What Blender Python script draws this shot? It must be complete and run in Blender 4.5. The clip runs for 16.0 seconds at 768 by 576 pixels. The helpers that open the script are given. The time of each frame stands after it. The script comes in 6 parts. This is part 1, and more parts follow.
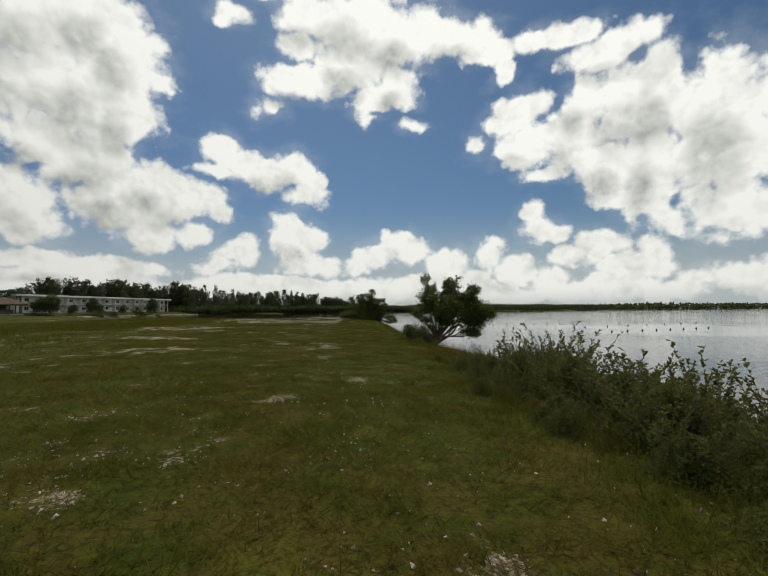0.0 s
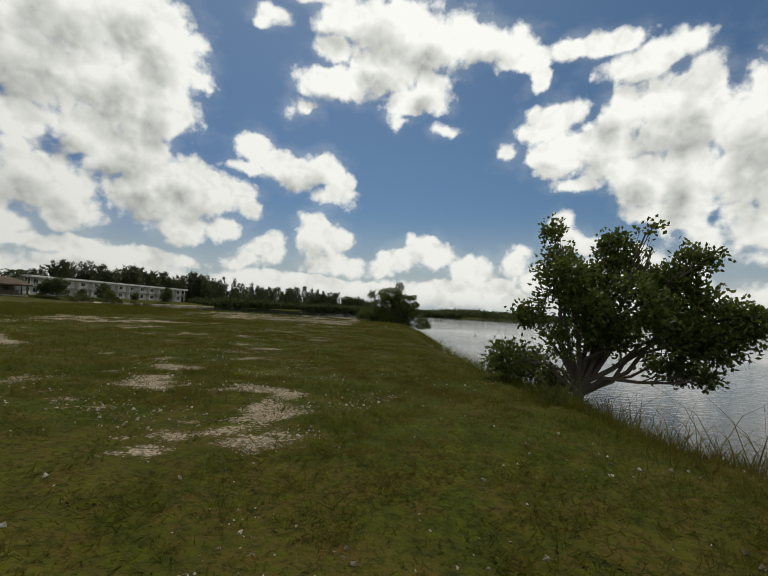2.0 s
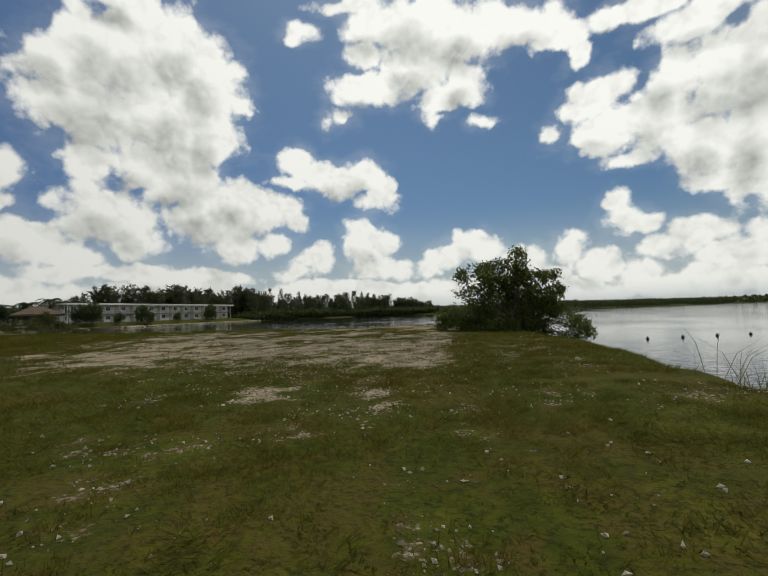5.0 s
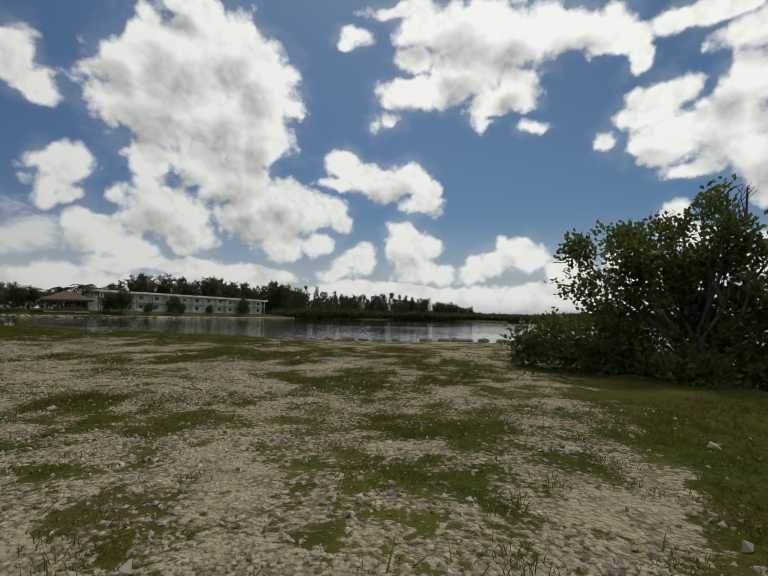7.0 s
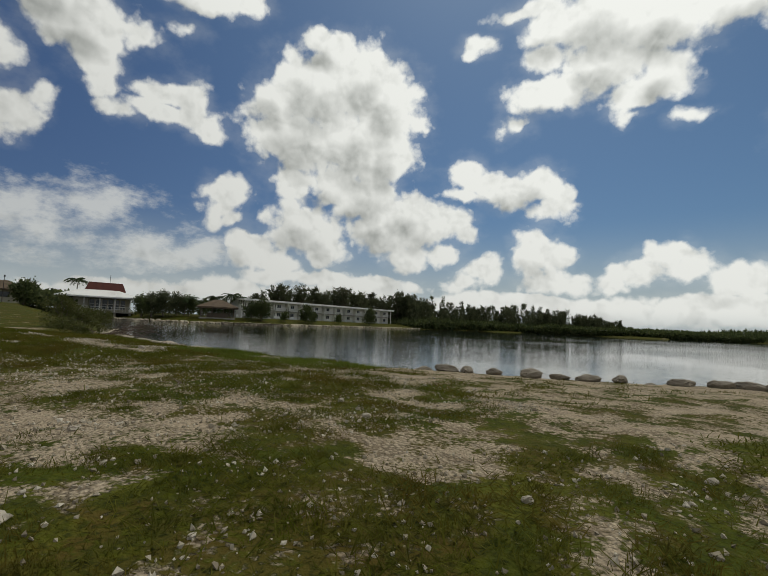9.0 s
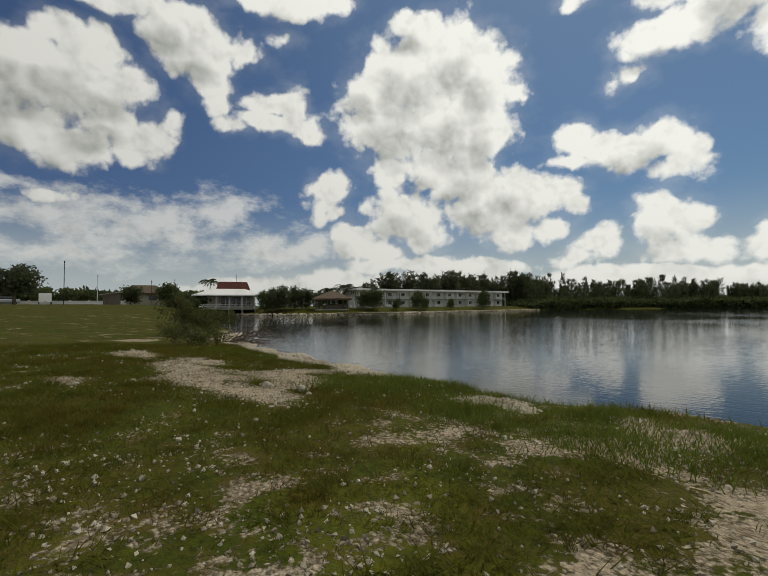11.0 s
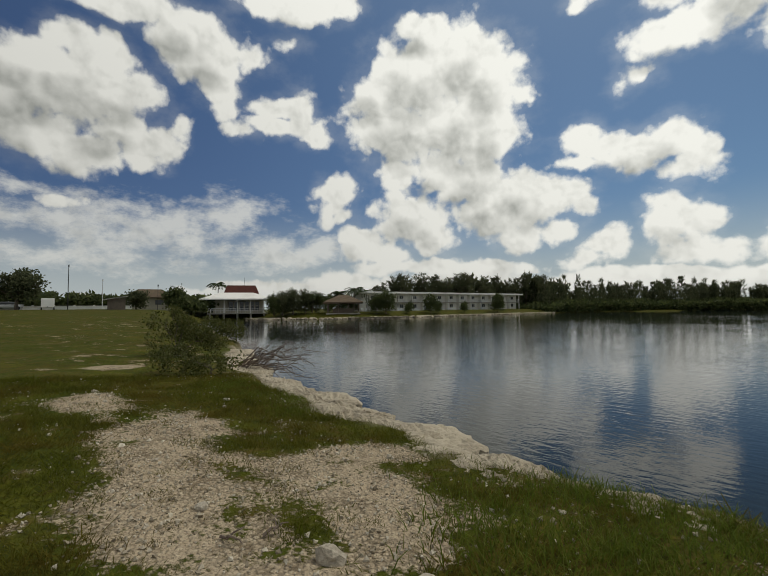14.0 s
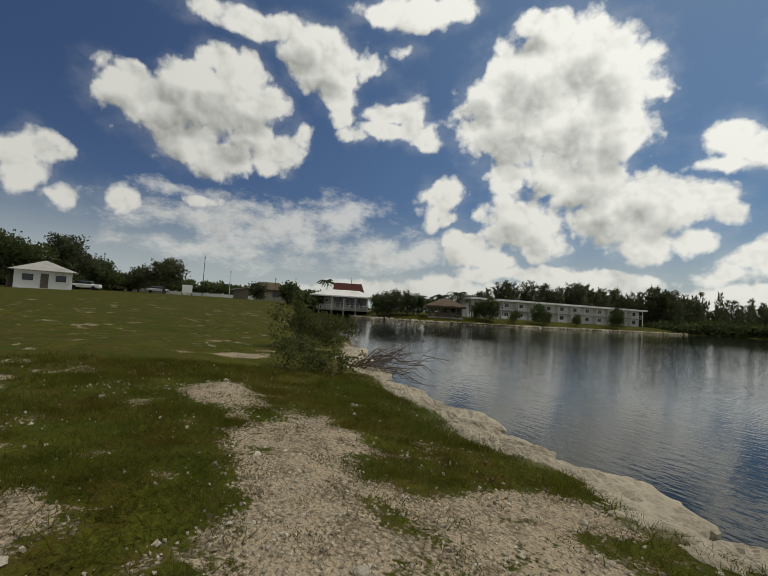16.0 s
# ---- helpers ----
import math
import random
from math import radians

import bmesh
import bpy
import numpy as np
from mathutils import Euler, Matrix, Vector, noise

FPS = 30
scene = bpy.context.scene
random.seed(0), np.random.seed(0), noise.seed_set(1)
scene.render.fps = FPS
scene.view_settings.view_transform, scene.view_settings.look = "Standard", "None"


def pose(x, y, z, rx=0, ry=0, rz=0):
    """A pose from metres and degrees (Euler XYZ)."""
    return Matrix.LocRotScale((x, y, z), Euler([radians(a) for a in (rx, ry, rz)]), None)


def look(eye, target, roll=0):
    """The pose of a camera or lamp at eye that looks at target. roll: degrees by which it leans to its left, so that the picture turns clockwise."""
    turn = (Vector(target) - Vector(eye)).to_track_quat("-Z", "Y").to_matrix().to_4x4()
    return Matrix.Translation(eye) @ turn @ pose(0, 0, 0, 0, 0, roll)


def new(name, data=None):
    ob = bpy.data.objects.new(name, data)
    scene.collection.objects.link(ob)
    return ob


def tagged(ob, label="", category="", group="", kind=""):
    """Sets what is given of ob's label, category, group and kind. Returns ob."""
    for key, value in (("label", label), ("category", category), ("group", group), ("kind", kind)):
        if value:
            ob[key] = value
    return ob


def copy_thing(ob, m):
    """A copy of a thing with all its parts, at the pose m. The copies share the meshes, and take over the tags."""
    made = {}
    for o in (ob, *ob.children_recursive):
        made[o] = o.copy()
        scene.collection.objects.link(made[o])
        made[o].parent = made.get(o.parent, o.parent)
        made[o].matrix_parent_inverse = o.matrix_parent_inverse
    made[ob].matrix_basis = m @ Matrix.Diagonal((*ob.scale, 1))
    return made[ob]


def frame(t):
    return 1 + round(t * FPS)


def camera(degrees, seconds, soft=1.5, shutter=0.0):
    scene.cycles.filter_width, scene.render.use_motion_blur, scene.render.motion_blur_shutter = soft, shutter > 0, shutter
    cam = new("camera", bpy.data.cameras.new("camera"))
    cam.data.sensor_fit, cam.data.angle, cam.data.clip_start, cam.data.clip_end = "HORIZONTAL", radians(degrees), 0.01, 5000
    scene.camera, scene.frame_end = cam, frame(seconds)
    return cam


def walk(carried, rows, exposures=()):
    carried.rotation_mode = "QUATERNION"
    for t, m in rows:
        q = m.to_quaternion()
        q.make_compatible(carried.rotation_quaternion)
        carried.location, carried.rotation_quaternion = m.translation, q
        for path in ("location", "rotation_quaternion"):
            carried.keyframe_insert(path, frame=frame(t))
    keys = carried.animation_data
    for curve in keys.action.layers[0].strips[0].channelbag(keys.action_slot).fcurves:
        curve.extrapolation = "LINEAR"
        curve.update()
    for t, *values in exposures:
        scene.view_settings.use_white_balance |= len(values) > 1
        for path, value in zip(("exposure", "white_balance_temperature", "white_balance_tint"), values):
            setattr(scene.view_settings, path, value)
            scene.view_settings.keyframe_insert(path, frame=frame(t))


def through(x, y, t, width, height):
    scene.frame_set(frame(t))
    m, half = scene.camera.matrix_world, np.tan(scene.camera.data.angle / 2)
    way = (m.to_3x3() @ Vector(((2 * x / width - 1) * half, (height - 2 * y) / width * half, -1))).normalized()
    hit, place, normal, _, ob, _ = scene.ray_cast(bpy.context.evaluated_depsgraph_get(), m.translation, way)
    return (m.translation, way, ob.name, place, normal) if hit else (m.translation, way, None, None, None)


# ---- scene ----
# ------------------------------------------------------------------ camera
cam = camera(84.06, 16.0, soft=0.9)
# seconds, x, y, z, yaw to the left, pitch up, lean
ROWS = [
    (0.0, -0.01, -0.00, 2.61, 0.09, 2.86, -0.31),
    (0.5, -0.23, 2.77, 2.53, 2.96, 3.10, -3.11),
    (1.0, -0.36, 5.59, 2.49, 1.82, 3.91, -3.30),
    (1.5, -0.42, 8.31, 2.42, -0.16, 2.69, -1.38),
    (2.0, -0.74, 11.18, 2.34, 3.15, 3.19, 2.94),
    (2.5, -1.22, 14.07, 2.33, 7.02, 3.20, 0.67),
    (3.0, -1.84, 16.83, 2.31, 9.74, 3.50, -1.44),
    (3.5, -2.39, 19.73, 2.37, 9.23, 2.90, -3.00),
    (4.0, -3.07, 22.72, 2.28, 9.06, 3.81, -2.44),
    (6.5, -4.46, 36.08, 2.47, 13.11, 2.19, 0.18),
    (7.0, -4.99, 37.76, 2.42, 15.27, 3.76, 1.35),
    (7.5, -5.54, 39.33, 2.36, 18.85, 3.15, 1.36),
    (8.0, -6.67, 41.23, 2.42, 22.94, 3.50, 2.02),
    (8.5, -7.69, 42.82, 2.45, 28.09, 3.16, 1.90),
    (9.0, -8.68, 44.12, 2.48, 31.97, 4.65, 2.58),
    (9.5, -9.76, 45.26, 2.45, 37.76, 2.64, 2.99),
    (10.0, -10.99, 45.92, 2.47, 44.68, 2.93, -0.83),
    (12.5, -16.91, 48.28, 3.00, 46.30, 2.08, -0.57),
    (13.0, -17.16, 48.52, 2.98, 46.69, 2.29, -1.52),
    (13.5, -17.18, 48.50, 2.98, 46.81, 2.57, -0.09),
    (14.0, -17.13, 48.47, 2.97, 46.79, 2.69, -0.65),
    (14.5, -17.14, 48.50, 2.97, 47.43, 2.45, -3.01),
    (15.0, -17.25, 48.52, 2.96, 49.05, 2.07, -2.52),
    (15.5, -17.65, 48.54, 2.96, 52.69, 1.97, 1.17),
    (16.0, -18.23, 48.50, 2.97, 60.30, 2.80, 3.44),
]


def carried_pose(x, y, z, yaw, pitch, lean):
    return pose(x, y, z, 90 + pitch, 0, yaw) @ pose(0, 0, 0, 0, 0, lean)


walk(cam, [(t, carried_pose(*r)) for t, *r in ROWS], exposures=[(0.0, -0.80, 6600, 6), (4.0, -0.80, 6600, 6), (8.0, -0.92, 6500, 6), (12.0, -0.82, 6700, 6), (16.0, -0.82, 6700, 6)])

# ------------------------------------------------------------------ sky, clouds, sun
SUN_AZ, SUN_EL = -18.0, 58.0        # degrees to the left of +y, above the horizon
world = bpy.data.worlds.new("sky")
world.use_nodes = True
wt = world.node_tree
wt.nodes.clear()


def nd(tree, kind, ins=(), **props):
    """A node with its settings and inputs; an input is a value or another node's socket."""
    n = tree.nodes.new(kind)
    for k, v in props.items():
        setattr(n, k, v)
    for k, v in (ins.items() if isinstance(ins, dict) else enumerate(ins)):
        if v is None:
            continue
        if isinstance(v, bpy.types.NodeSocket):
            tree.links.new(v, n.inputs[k])
        else:
            n.inputs[k].default_value = v
    return n


def mth(tree, op, *ins, clamp=False):
    return nd(tree, "ShaderNodeMath", ins, operation=op, use_clamp=clamp).outputs[0]


def vec(tree, op, *ins):
    n = nd(tree, "ShaderNodeVectorMath", ins, operation=op)
    return n.outputs["Value"] if op in ("LENGTH", "DOT_PRODUCT") else n.outputs[0]


def ramp01(tree, v, a, b, smooth=True):
    return nd(tree, "ShaderNodeMapRange", {"Value": v, "From Min": a, "From Max": b}, interpolation_type="SMOOTHSTEP" if smooth else "LINEAR").outputs[0]


def mixc(tree, f, a, b, blend="MIX"):
    n = nd(tree, "ShaderNodeMix", data_type="RGBA", blend_type=blend)
    for i, v in ((0, f), (6, a), (7, b)):
        if isinstance(v, bpy.types.NodeSocket):
            tree.links.new(v, n.inputs[i])
        else:
            n.inputs[i].default_value = (*v, 1) if i else v
    return n.outputs[2]


LOBES, VEIL = [], []


def cloud(name, *lobes):
    """One cloud of the sky: lobes of azimuth to the left, elevation and half sizes, in degrees."""
    (VEIL if name == "veil" else LOBES).extend(lobes)


cloud("tower", (41.0, 34.0, 3.7, 1.8), (47.4, 26.9, 3.9, 3.0), (41.6, 28.5, 6.7, 4.6), (35.4, 30.5, 5.2, 3.8), (31.9, 27.7, 4.0, 4.3), (44.2, 22.7, 7.0, 4.3), (35.6, 22.8, 6.4, 5.1), (31.2, 21.5, 2.6, 3.5), (45.1, 17.5, 2.6, 2.0), (39.1, 18.0, 3.4, 2.1), (34.6, 16.4, 4.5, 3.1), (31.8, 12.9, 5.2, 3.5), (25.9, 13.2, 4.6, 2.7), (29.3, 14.9, 3.6, 2.4), (21.8, 11.8, 1.7, 1.3))
cloud("left", (42.7, 12.2, 4.8, 3.5), (39.9, 9.7, 2.9, 2.8), (49.6, 8.5, 2.8, 2.6), (46.2, 7.0, 2.2, 1.7), (53.8, 14.9, 1.9, 1.9), (54.4, 12.3, 1.4, 1.5), (55.9, 23.1, 2.3, 1.6), (57.6, 24.5, 1.8, 2.3))
cloud("lump", (21.3, 20.2, 2.0, 1.9), (18.7, 18.5, 2.7, 1.3), (15.4, 17.7, 3.8, 2.0), (11.8, 18.0, 3.1, 1.9), (9.2, 15.8, 1.6, 2.1), (21.0, 17.4, 2.7, 0.9), (10.5, 14.6, 1.8, 1.1), (20.2, 34.1, 1.9, 0.8), (15.0, 25.5, 1.3, 1.2))
cloud("row", (12.7, 11.3, 1.7, 1.7), (11.5, 8.8, 2.9, 2.5), (9.7, 5.8, 4.0, 1.4), (18.5, 7.1, 2.4, 1.8), (21.1, 5.3, 2.5, 1.2), (29.5, 8.6, 2.8, 2.2), (24.7, 9.8, 2.2, 1.4), (-1.3, 8.6, 2.4, 1.4), (1.4, 6.8, 3.1, 1.4), (-4.1, 7.1, 2.4, 1.7), (3.4, 5.7, 2.6, 0.9), (-8.0, 6.2, 3.3, 2.0), (-13.9, 6.7, 2.1, 1.9), (-14.9, 8.7, 1.0, 0.7), (-17.1, 5.0, 3.1, 1.9), (-11.4, 3.7, 3.5, 1.4), (-4.8, 3.2, 7.4, 1.3), (4.9, 3.2, 7.8, 1.0), (14.7, 3.4, 9.7, 1.0))
cloud("bay", (-18.8, 12.1, 1.4, 1.2), (-19.6, 10.2, 2.0, 1.6), (-21.5, 9.1, 2.7, 1.4), (-26.5, 7.5, 3.0, 1.9), (-23.7, 6.5, 2.7, 1.5), (-28.5, 5.8, 2.0, 1.4), (-32.2, 7.0, 1.1, 1.4), (-30.5, 4.8, 3.0, 1.6), (-21.6, 3.4, 2.8, 1.6), (-27.1, 2.9, 4.2, 1.5), (-32.0, 1.6, 2.2, 1.4), (-19.0, 1.9, 4.1, 0.9), (36.8, 5.0, 9.9, 1.1), (45.4, 5.3, 4.3, 0.9))
cloud("crown", (14.2, 36.6, 4.1, 0.8), (10.3, 34.7, 3.9, 2.0), (11.7, 31.8, 2.6, 1.1), (4.2, 34.4, 7.7, 3.1), (-2.4, 33.2, 6.8, 3.1), (4.5, 29.9, 4.6, 2.5), (1.4, 26.4, 2.8, 1.7), (1.6, 24.5, 1.2, 0.6), (-2.0, 28.2, 3.0, 2.4), (-9.4, 33.0, 5.8, 2.1), (-14.1, 31.1, 3.2, 1.7), (-15.6, 28.3, 1.0, 1.1), (-3.9, 23.6, 1.0, 0.5), (-21.3, 31.4, 6.1, 1.4), (-28.3, 28.8, 5.1, 1.9))
cloud("great", (-12.6, 20.6, 1.2, 1.0), (-18.0, 24.2, 2.9, 1.8), (-16.2, 23.0, 2.0, 1.1), (-19.3, 20.2, 3.9, 2.6), (-21.6, 16.5, 3.3, 1.0), (-25.7, 23.5, 2.8, 3.1), (-24.7, 19.4, 3.6, 3.3), (-28.1, 17.0, 3.3, 3.2), (-30.1, 23.0, 3.8, 4.2), (-33.6, 23.0, 2.9, 4.8), (-32.3, 16.2, 2.9, 4.0), (-29.1, 13.2, 2.7, 1.1), (-31.4, 11.7, 1.8, 1.1), (-33.2, 10.0, 2.1, 1.3))
cloud("west", (93.0, 22.5, 4.0, 2.2), (89.0, 21.0, 4.5, 3.0), (82.5, 25.0, 4.0, 2.6), (78.5, 23.8, 3.4, 2.6), (87.1, 25.4, 3.1, 1.8), (83.4, 27.4, 3.0, 1.7), (79.3, 27.6, 2.3, 1.9), (85.4, 22.8, 4.3, 2.6), (81.5, 22.8, 3.9, 2.7), (79.1, 20.4, 3.6, 2.3), (74.6, 19.6, 2.4, 2.1), (87.0, 18.2, 3.7, 2.6), (82.8, 17.0, 3.8, 1.8), (76.6, 17.5, 2.8, 1.4), (72.5, 21.2, 1.1, 1.1))
cloud("south", (78.9, 32.2, 7.6, 1.4), (72.0, 31.5, 5.3, 2.1), (69.7, 29.1, 4.3, 2.7), (68.0, 26.4, 2.5, 2.0), (67.4, 24.6, 1.7, 1.2), (58.7, 35.6, 6.8, 1.5), (52.7, 36.0, 3.2, 1.3), (63.8, 29.8, 1.6, 1.2), (59.7, 31.9, 1.2, 0.6), (61.3, 24.8, 2.8, 1.2), (60.0, 22.9, 4.6, 1.2), (65.0, 21.9, 1.7, 1.0), (55.5, 22.2, 2.2, 1.0), (52.2, 15.2, 2.1, 2.0), (53.6, 13.3, 2.5, 1.1), (51.6, 12.4, 1.6, 0.9), (16.3, 25.1, 1.3, 1.0), (11.3, 28.4, 5.0, 1.7))
cloud("veil", (85.2, 10.1, 8.2, 1.8), (76.0, 9.1, 10.1, 2.6), (67.9, 11.8, 5.2, 2.2), (61.3, 7.1, 8.0, 2.3), (80.8, 6.0, 9.1, 1.5), (55.5, 8.5, 3.2, 2.3), (87.2, 12.8, 3.9, 0.8))
cloud("dusk", (100.1, 14.4, 1.9, 1.7), (101.5, 12.1, 2.1, 2.2), (98.5, 9.9, 1.5, 0.9), (92.9, 11.3, 1.3, 1.2), (84.3, 11.6, 2.1, 0.9))
cloud("belt", (52, 2.6, 9.0, 1.7), (36, 2.9, 9.0, 1.8), (20, 2.5, 9.0, 1.6), (4, 2.2, 9.0, 1.6), (-12, 2.0, 9.0, 1.5), (-28, 2.3, 9.0, 1.6), (-42, 3.0, 8.0, 2.0), (-39.5, 18.0, 5.0, 7.5), (-40.0, 10.0, 4.5, 3.0), (64, 2.4, 8.0, 1.2))

sky_dir = nd(wt, "ShaderNodeTexCoord").outputs["Generated"]
sep = nd(wt, "ShaderNodeSeparateXYZ", [sky_dir])
azim = mth(wt, "MULTIPLY", mth(wt, "ARCTAN2", mth(wt, "MULTIPLY", sep.outputs[0], -1.0), sep.outputs[1]), 57.2958)
elev = mth(wt, "MULTIPLY", mth(wt, "ARCSINE", sep.outputs[2]), 57.2958)
warp = nd(wt, "ShaderNodeTexNoise", {"Vector": sky_dir, "Scale": 9.0, "Detail": 3.0}).outputs["Color"]
here = nd(wt, "ShaderNodeCombineXYZ", [azim, elev]).outputs[0]
here = vec(wt, "ADD", here, vec(wt, "MULTIPLY", vec(wt, "SUBTRACT", warp, (0.5, 0.5, 0.5)), (4.4, 3.4, 0.0)))


def union(lobes, here):
    out = None
    for a, e, ra, re in lobes:
        q = vec(wt, "LENGTH", vec(wt, "MULTIPLY_ADD", here, (1 / ra, 1 / re, 0), (-a / ra, -e / re, 0)))
        size = min(1.0, math.sqrt(ra * re) / 2.4)
        d = mth(wt, "MULTIPLY_ADD", q, -size, size)
        out = d if out is None else nd(wt, "ShaderNodeMath", [out, d, 0.18], operation="SMOOTH_MAX").outputs[0]
    return out


body, veil = union(LOBES, here), union(VEIL, here)
sunside = union([q for q in LOBES if q[2] * q[3] > 5.5], vec(wt, "ADD", here, (-1.4, 2.2, 0.0)))
# away from the built clouds the same kind of broken cumulus goes on round the sky
wide = nd(wt, "ShaderNodeTexNoise", {"Vector": sky_dir, "Scale": 3.2, "Detail": 4.0}).outputs["Fac"]
beyond = mth(wt, "MULTIPLY", mth(wt, "SUBTRACT", wide, 0.5), 4.0)
outside = mth(wt, "MAXIMUM", ramp01(wt, mth(wt, "ABSOLUTE", mth(wt, "SUBTRACT", azim, 29.0)), 78.0, 92.0), ramp01(wt, elev, 38.0, 48.0))
body = mth(wt, "MAXIMUM", body, mth(wt, "ADD", beyond, mth(wt, "MULTIPLY", mth(wt, "SUBTRACT", outside, 1.0), 6.0)))
body = mth(wt, "MAXIMUM", body, -1.5)


def puffs(v, scale, detail, rough=0.55):
    return mth(wt, "SUBTRACT", nd(wt, "ShaderNodeTexNoise", {"Vector": v, "Scale": scale, "Detail": detail, "Roughness": rough}).outputs["Fac"], 0.5)


to_sun = Vector((-math.sin(radians(SUN_AZ)) * math.cos(radians(SUN_EL)), math.cos(radians(SUN_AZ)) * math.cos(radians(SUN_EL)), math.sin(radians(SUN_EL))))
p0 = puffs(sky_dir, 19.0, 12.0, 0.60)
soft0 = puffs(sky_dir, 15.0, 6.0)
soft1 = puffs(vec(wt, "ADD", sky_dir, tuple(to_sun * 0.02)), 15.0, 6.0)
big0 = puffs(sky_dir, 6.5, 3.0)
big1 = puffs(vec(wt, "ADD", sky_dir, tuple(to_sun * 0.05)), 6.5, 3.0)


def billow(v, scale):
    """Rounded heaps, highest in the middle of each."""
    d = nd(wt, "ShaderNodeTexVoronoi", {"Vector": v, "Scale": scale, "Smoothness": 0.35}, feature="SMOOTH_F1").outputs["Distance"]
    return mth(wt, "SUBTRACT", 0.42, d)


curl = vec(wt, "ADD", sky_dir, vec(wt, "MULTIPLY", vec(wt, "SUBTRACT", nd(wt, "ShaderNodeTexNoise", {"Vector": sky_dir, "Scale": 24.0, "Detail": 5.0}).outputs["Color"], (0.5, 0.5, 0.5)), (0.045, 0.045, 0.045)))
curl1 = vec(wt, "ADD", curl, tuple(to_sun * 0.012))
heap0 = mth(wt, "MULTIPLY_ADD", billow(curl, 50.0), 0.5, billow(curl, 21.0))
heap1 = mth(wt, "MULTIPLY_ADD", billow(curl1, 50.0), 0.5, billow(curl1, 21.0))
dens = mth(wt, "MULTIPLY_ADD", p0, 1.25, mth(wt, "MULTIPLY_ADD", heap0, 0.55, mth(wt, "ADD", body, 0.22)))
mask = ramp01(wt, dens, -0.14, 0.34)
thin = ramp01(wt, mth(wt, "MULTIPLY_ADD", puffs(vec(wt, "MULTIPLY", sky_dir, (1.0, 1.0, 1.9)), 11.0, 10.0, 0.66), 3.6, mth(wt, "MULTIPLY_ADD", veil, 0.8, 0.05)), -0.35, 0.8)
wisp = ramp01(wt, mth(wt, "MULTIPLY_ADD", puffs(vec(wt, "MULTIPLY", sky_dir, (1.0, 1.0, 1.5)), 14.0, 8.0, 0.6), 2.2, body), -0.75, 0.55)
mask = mth(wt, "MAXIMUM", mask, mth(wt, "MAXIMUM", mth(wt, "MULTIPLY", thin, 0.76), mth(wt, "MULTIPLY", wisp, 0.16)))
heart = ramp01(wt, mth(wt, "MULTIPLY_ADD", soft0, 0.9, mth(wt, "MULTIPLY_ADD", big0, 0.7, sunside)), 0.02, 0.80)
heart = mth(wt, "MULTIPLY", heart, mth(wt, "MULTIPLY_ADD", ramp01(wt, elev, 3.0, 15.0), 0.6, 0.4))
lit = mth(wt, "MULTIPLY_ADD", heart, -0.66, 1.0)
lit = mth(wt, "ADD", lit, mth(wt, "MULTIPLY", mth(wt, "SUBTRACT", soft0, soft1), 1.1))
lit = mth(wt, "ADD", lit, mth(wt, "MULTIPLY", mth(wt, "SUBTRACT", heap0, heap1), 0.42))
lit = mth(wt, "ADD", lit, mth(wt, "MULTIPLY", mth(wt, "SUBTRACT", big0, big1), 1.0), clamp=True)
cloud_col = mixc(wt, lit, (7.3, 7.5, 7.2), (18.4, 18.3, 17.8))
sunward = ramp01(wt, vec(wt, "DOT_PRODUCT", sky_dir, tuple(to_sun)), 0.05, 0.95)
cloud_col = mixc(wt, sunward, mixc(wt, 1.0, cloud_col, (0.66, 0.66, 0.66), "MULTIPLY"), cloud_col)
sky = nd(wt, "ShaderNodeTexSky", sky_type="NISHITA", sun_disc=False, sun_elevation=radians(SUN_EL), sun_rotation=radians(SUN_AZ + 360), air_density=1.0, dust_density=0.6, ozone_density=1.6).outputs[0]
haze = ramp01(wt, elev, 14.0, -1.0)
sky = mixc(wt, 1.0, sky, mixc(wt, sunward, (0.50, 0.60, 0.82), (0.80, 1.00, 1.13)), "MULTIPLY")
sky = mixc(wt, mth(wt, "MULTIPLY", haze, 0.95), sky, (8.2, 9.0, 9.4))
full = mixc(wt, mth(wt, "MULTIPLY", mask, ramp01(wt, elev, -1.0, 3.0)), sky, cloud_col)
back = nd(wt, "ShaderNodeBackground", [full, 0.091])
wt.links.new(back.outputs[0], nd(wt, "ShaderNodeOutputWorld").inputs[0])
scene.world = world

sun = new("sun", bpy.data.lights.new("sun", "SUN"))
sun.data.energy, sun.data.angle, sun.data.color = 2.7, radians(5), (1.0, 0.95, 0.87)
sun.matrix_world = look(to_sun * 100, (0, 0, 0))

# ------------------------------------------------------------------ materials
def material(name, rough=0.8, spec=0.3, metal=0.0):
    """A material with an empty Principled shader; returns it, its tree, the shader and object coordinates."""
    m = bpy.data.materials.new(name)
    m.use_nodes = True
    t = m.node_tree
    b = t.nodes["Principled BSDF"]
    b.inputs["Roughness"].default_value, b.inputs["Metallic"].default_value, b.inputs["Specular IOR Level"].default_value = rough, metal, spec
    return m, t, b, nd(t, "ShaderNodeTexCoord").outputs["Object"]


def noise_fac(t, v, scale, detail=4.0, rough=0.55):
    return nd(t, "ShaderNodeTexNoise", {"Vector": v, "Scale": scale, "Detail": detail, "Roughness": rough}).outputs["Fac"]


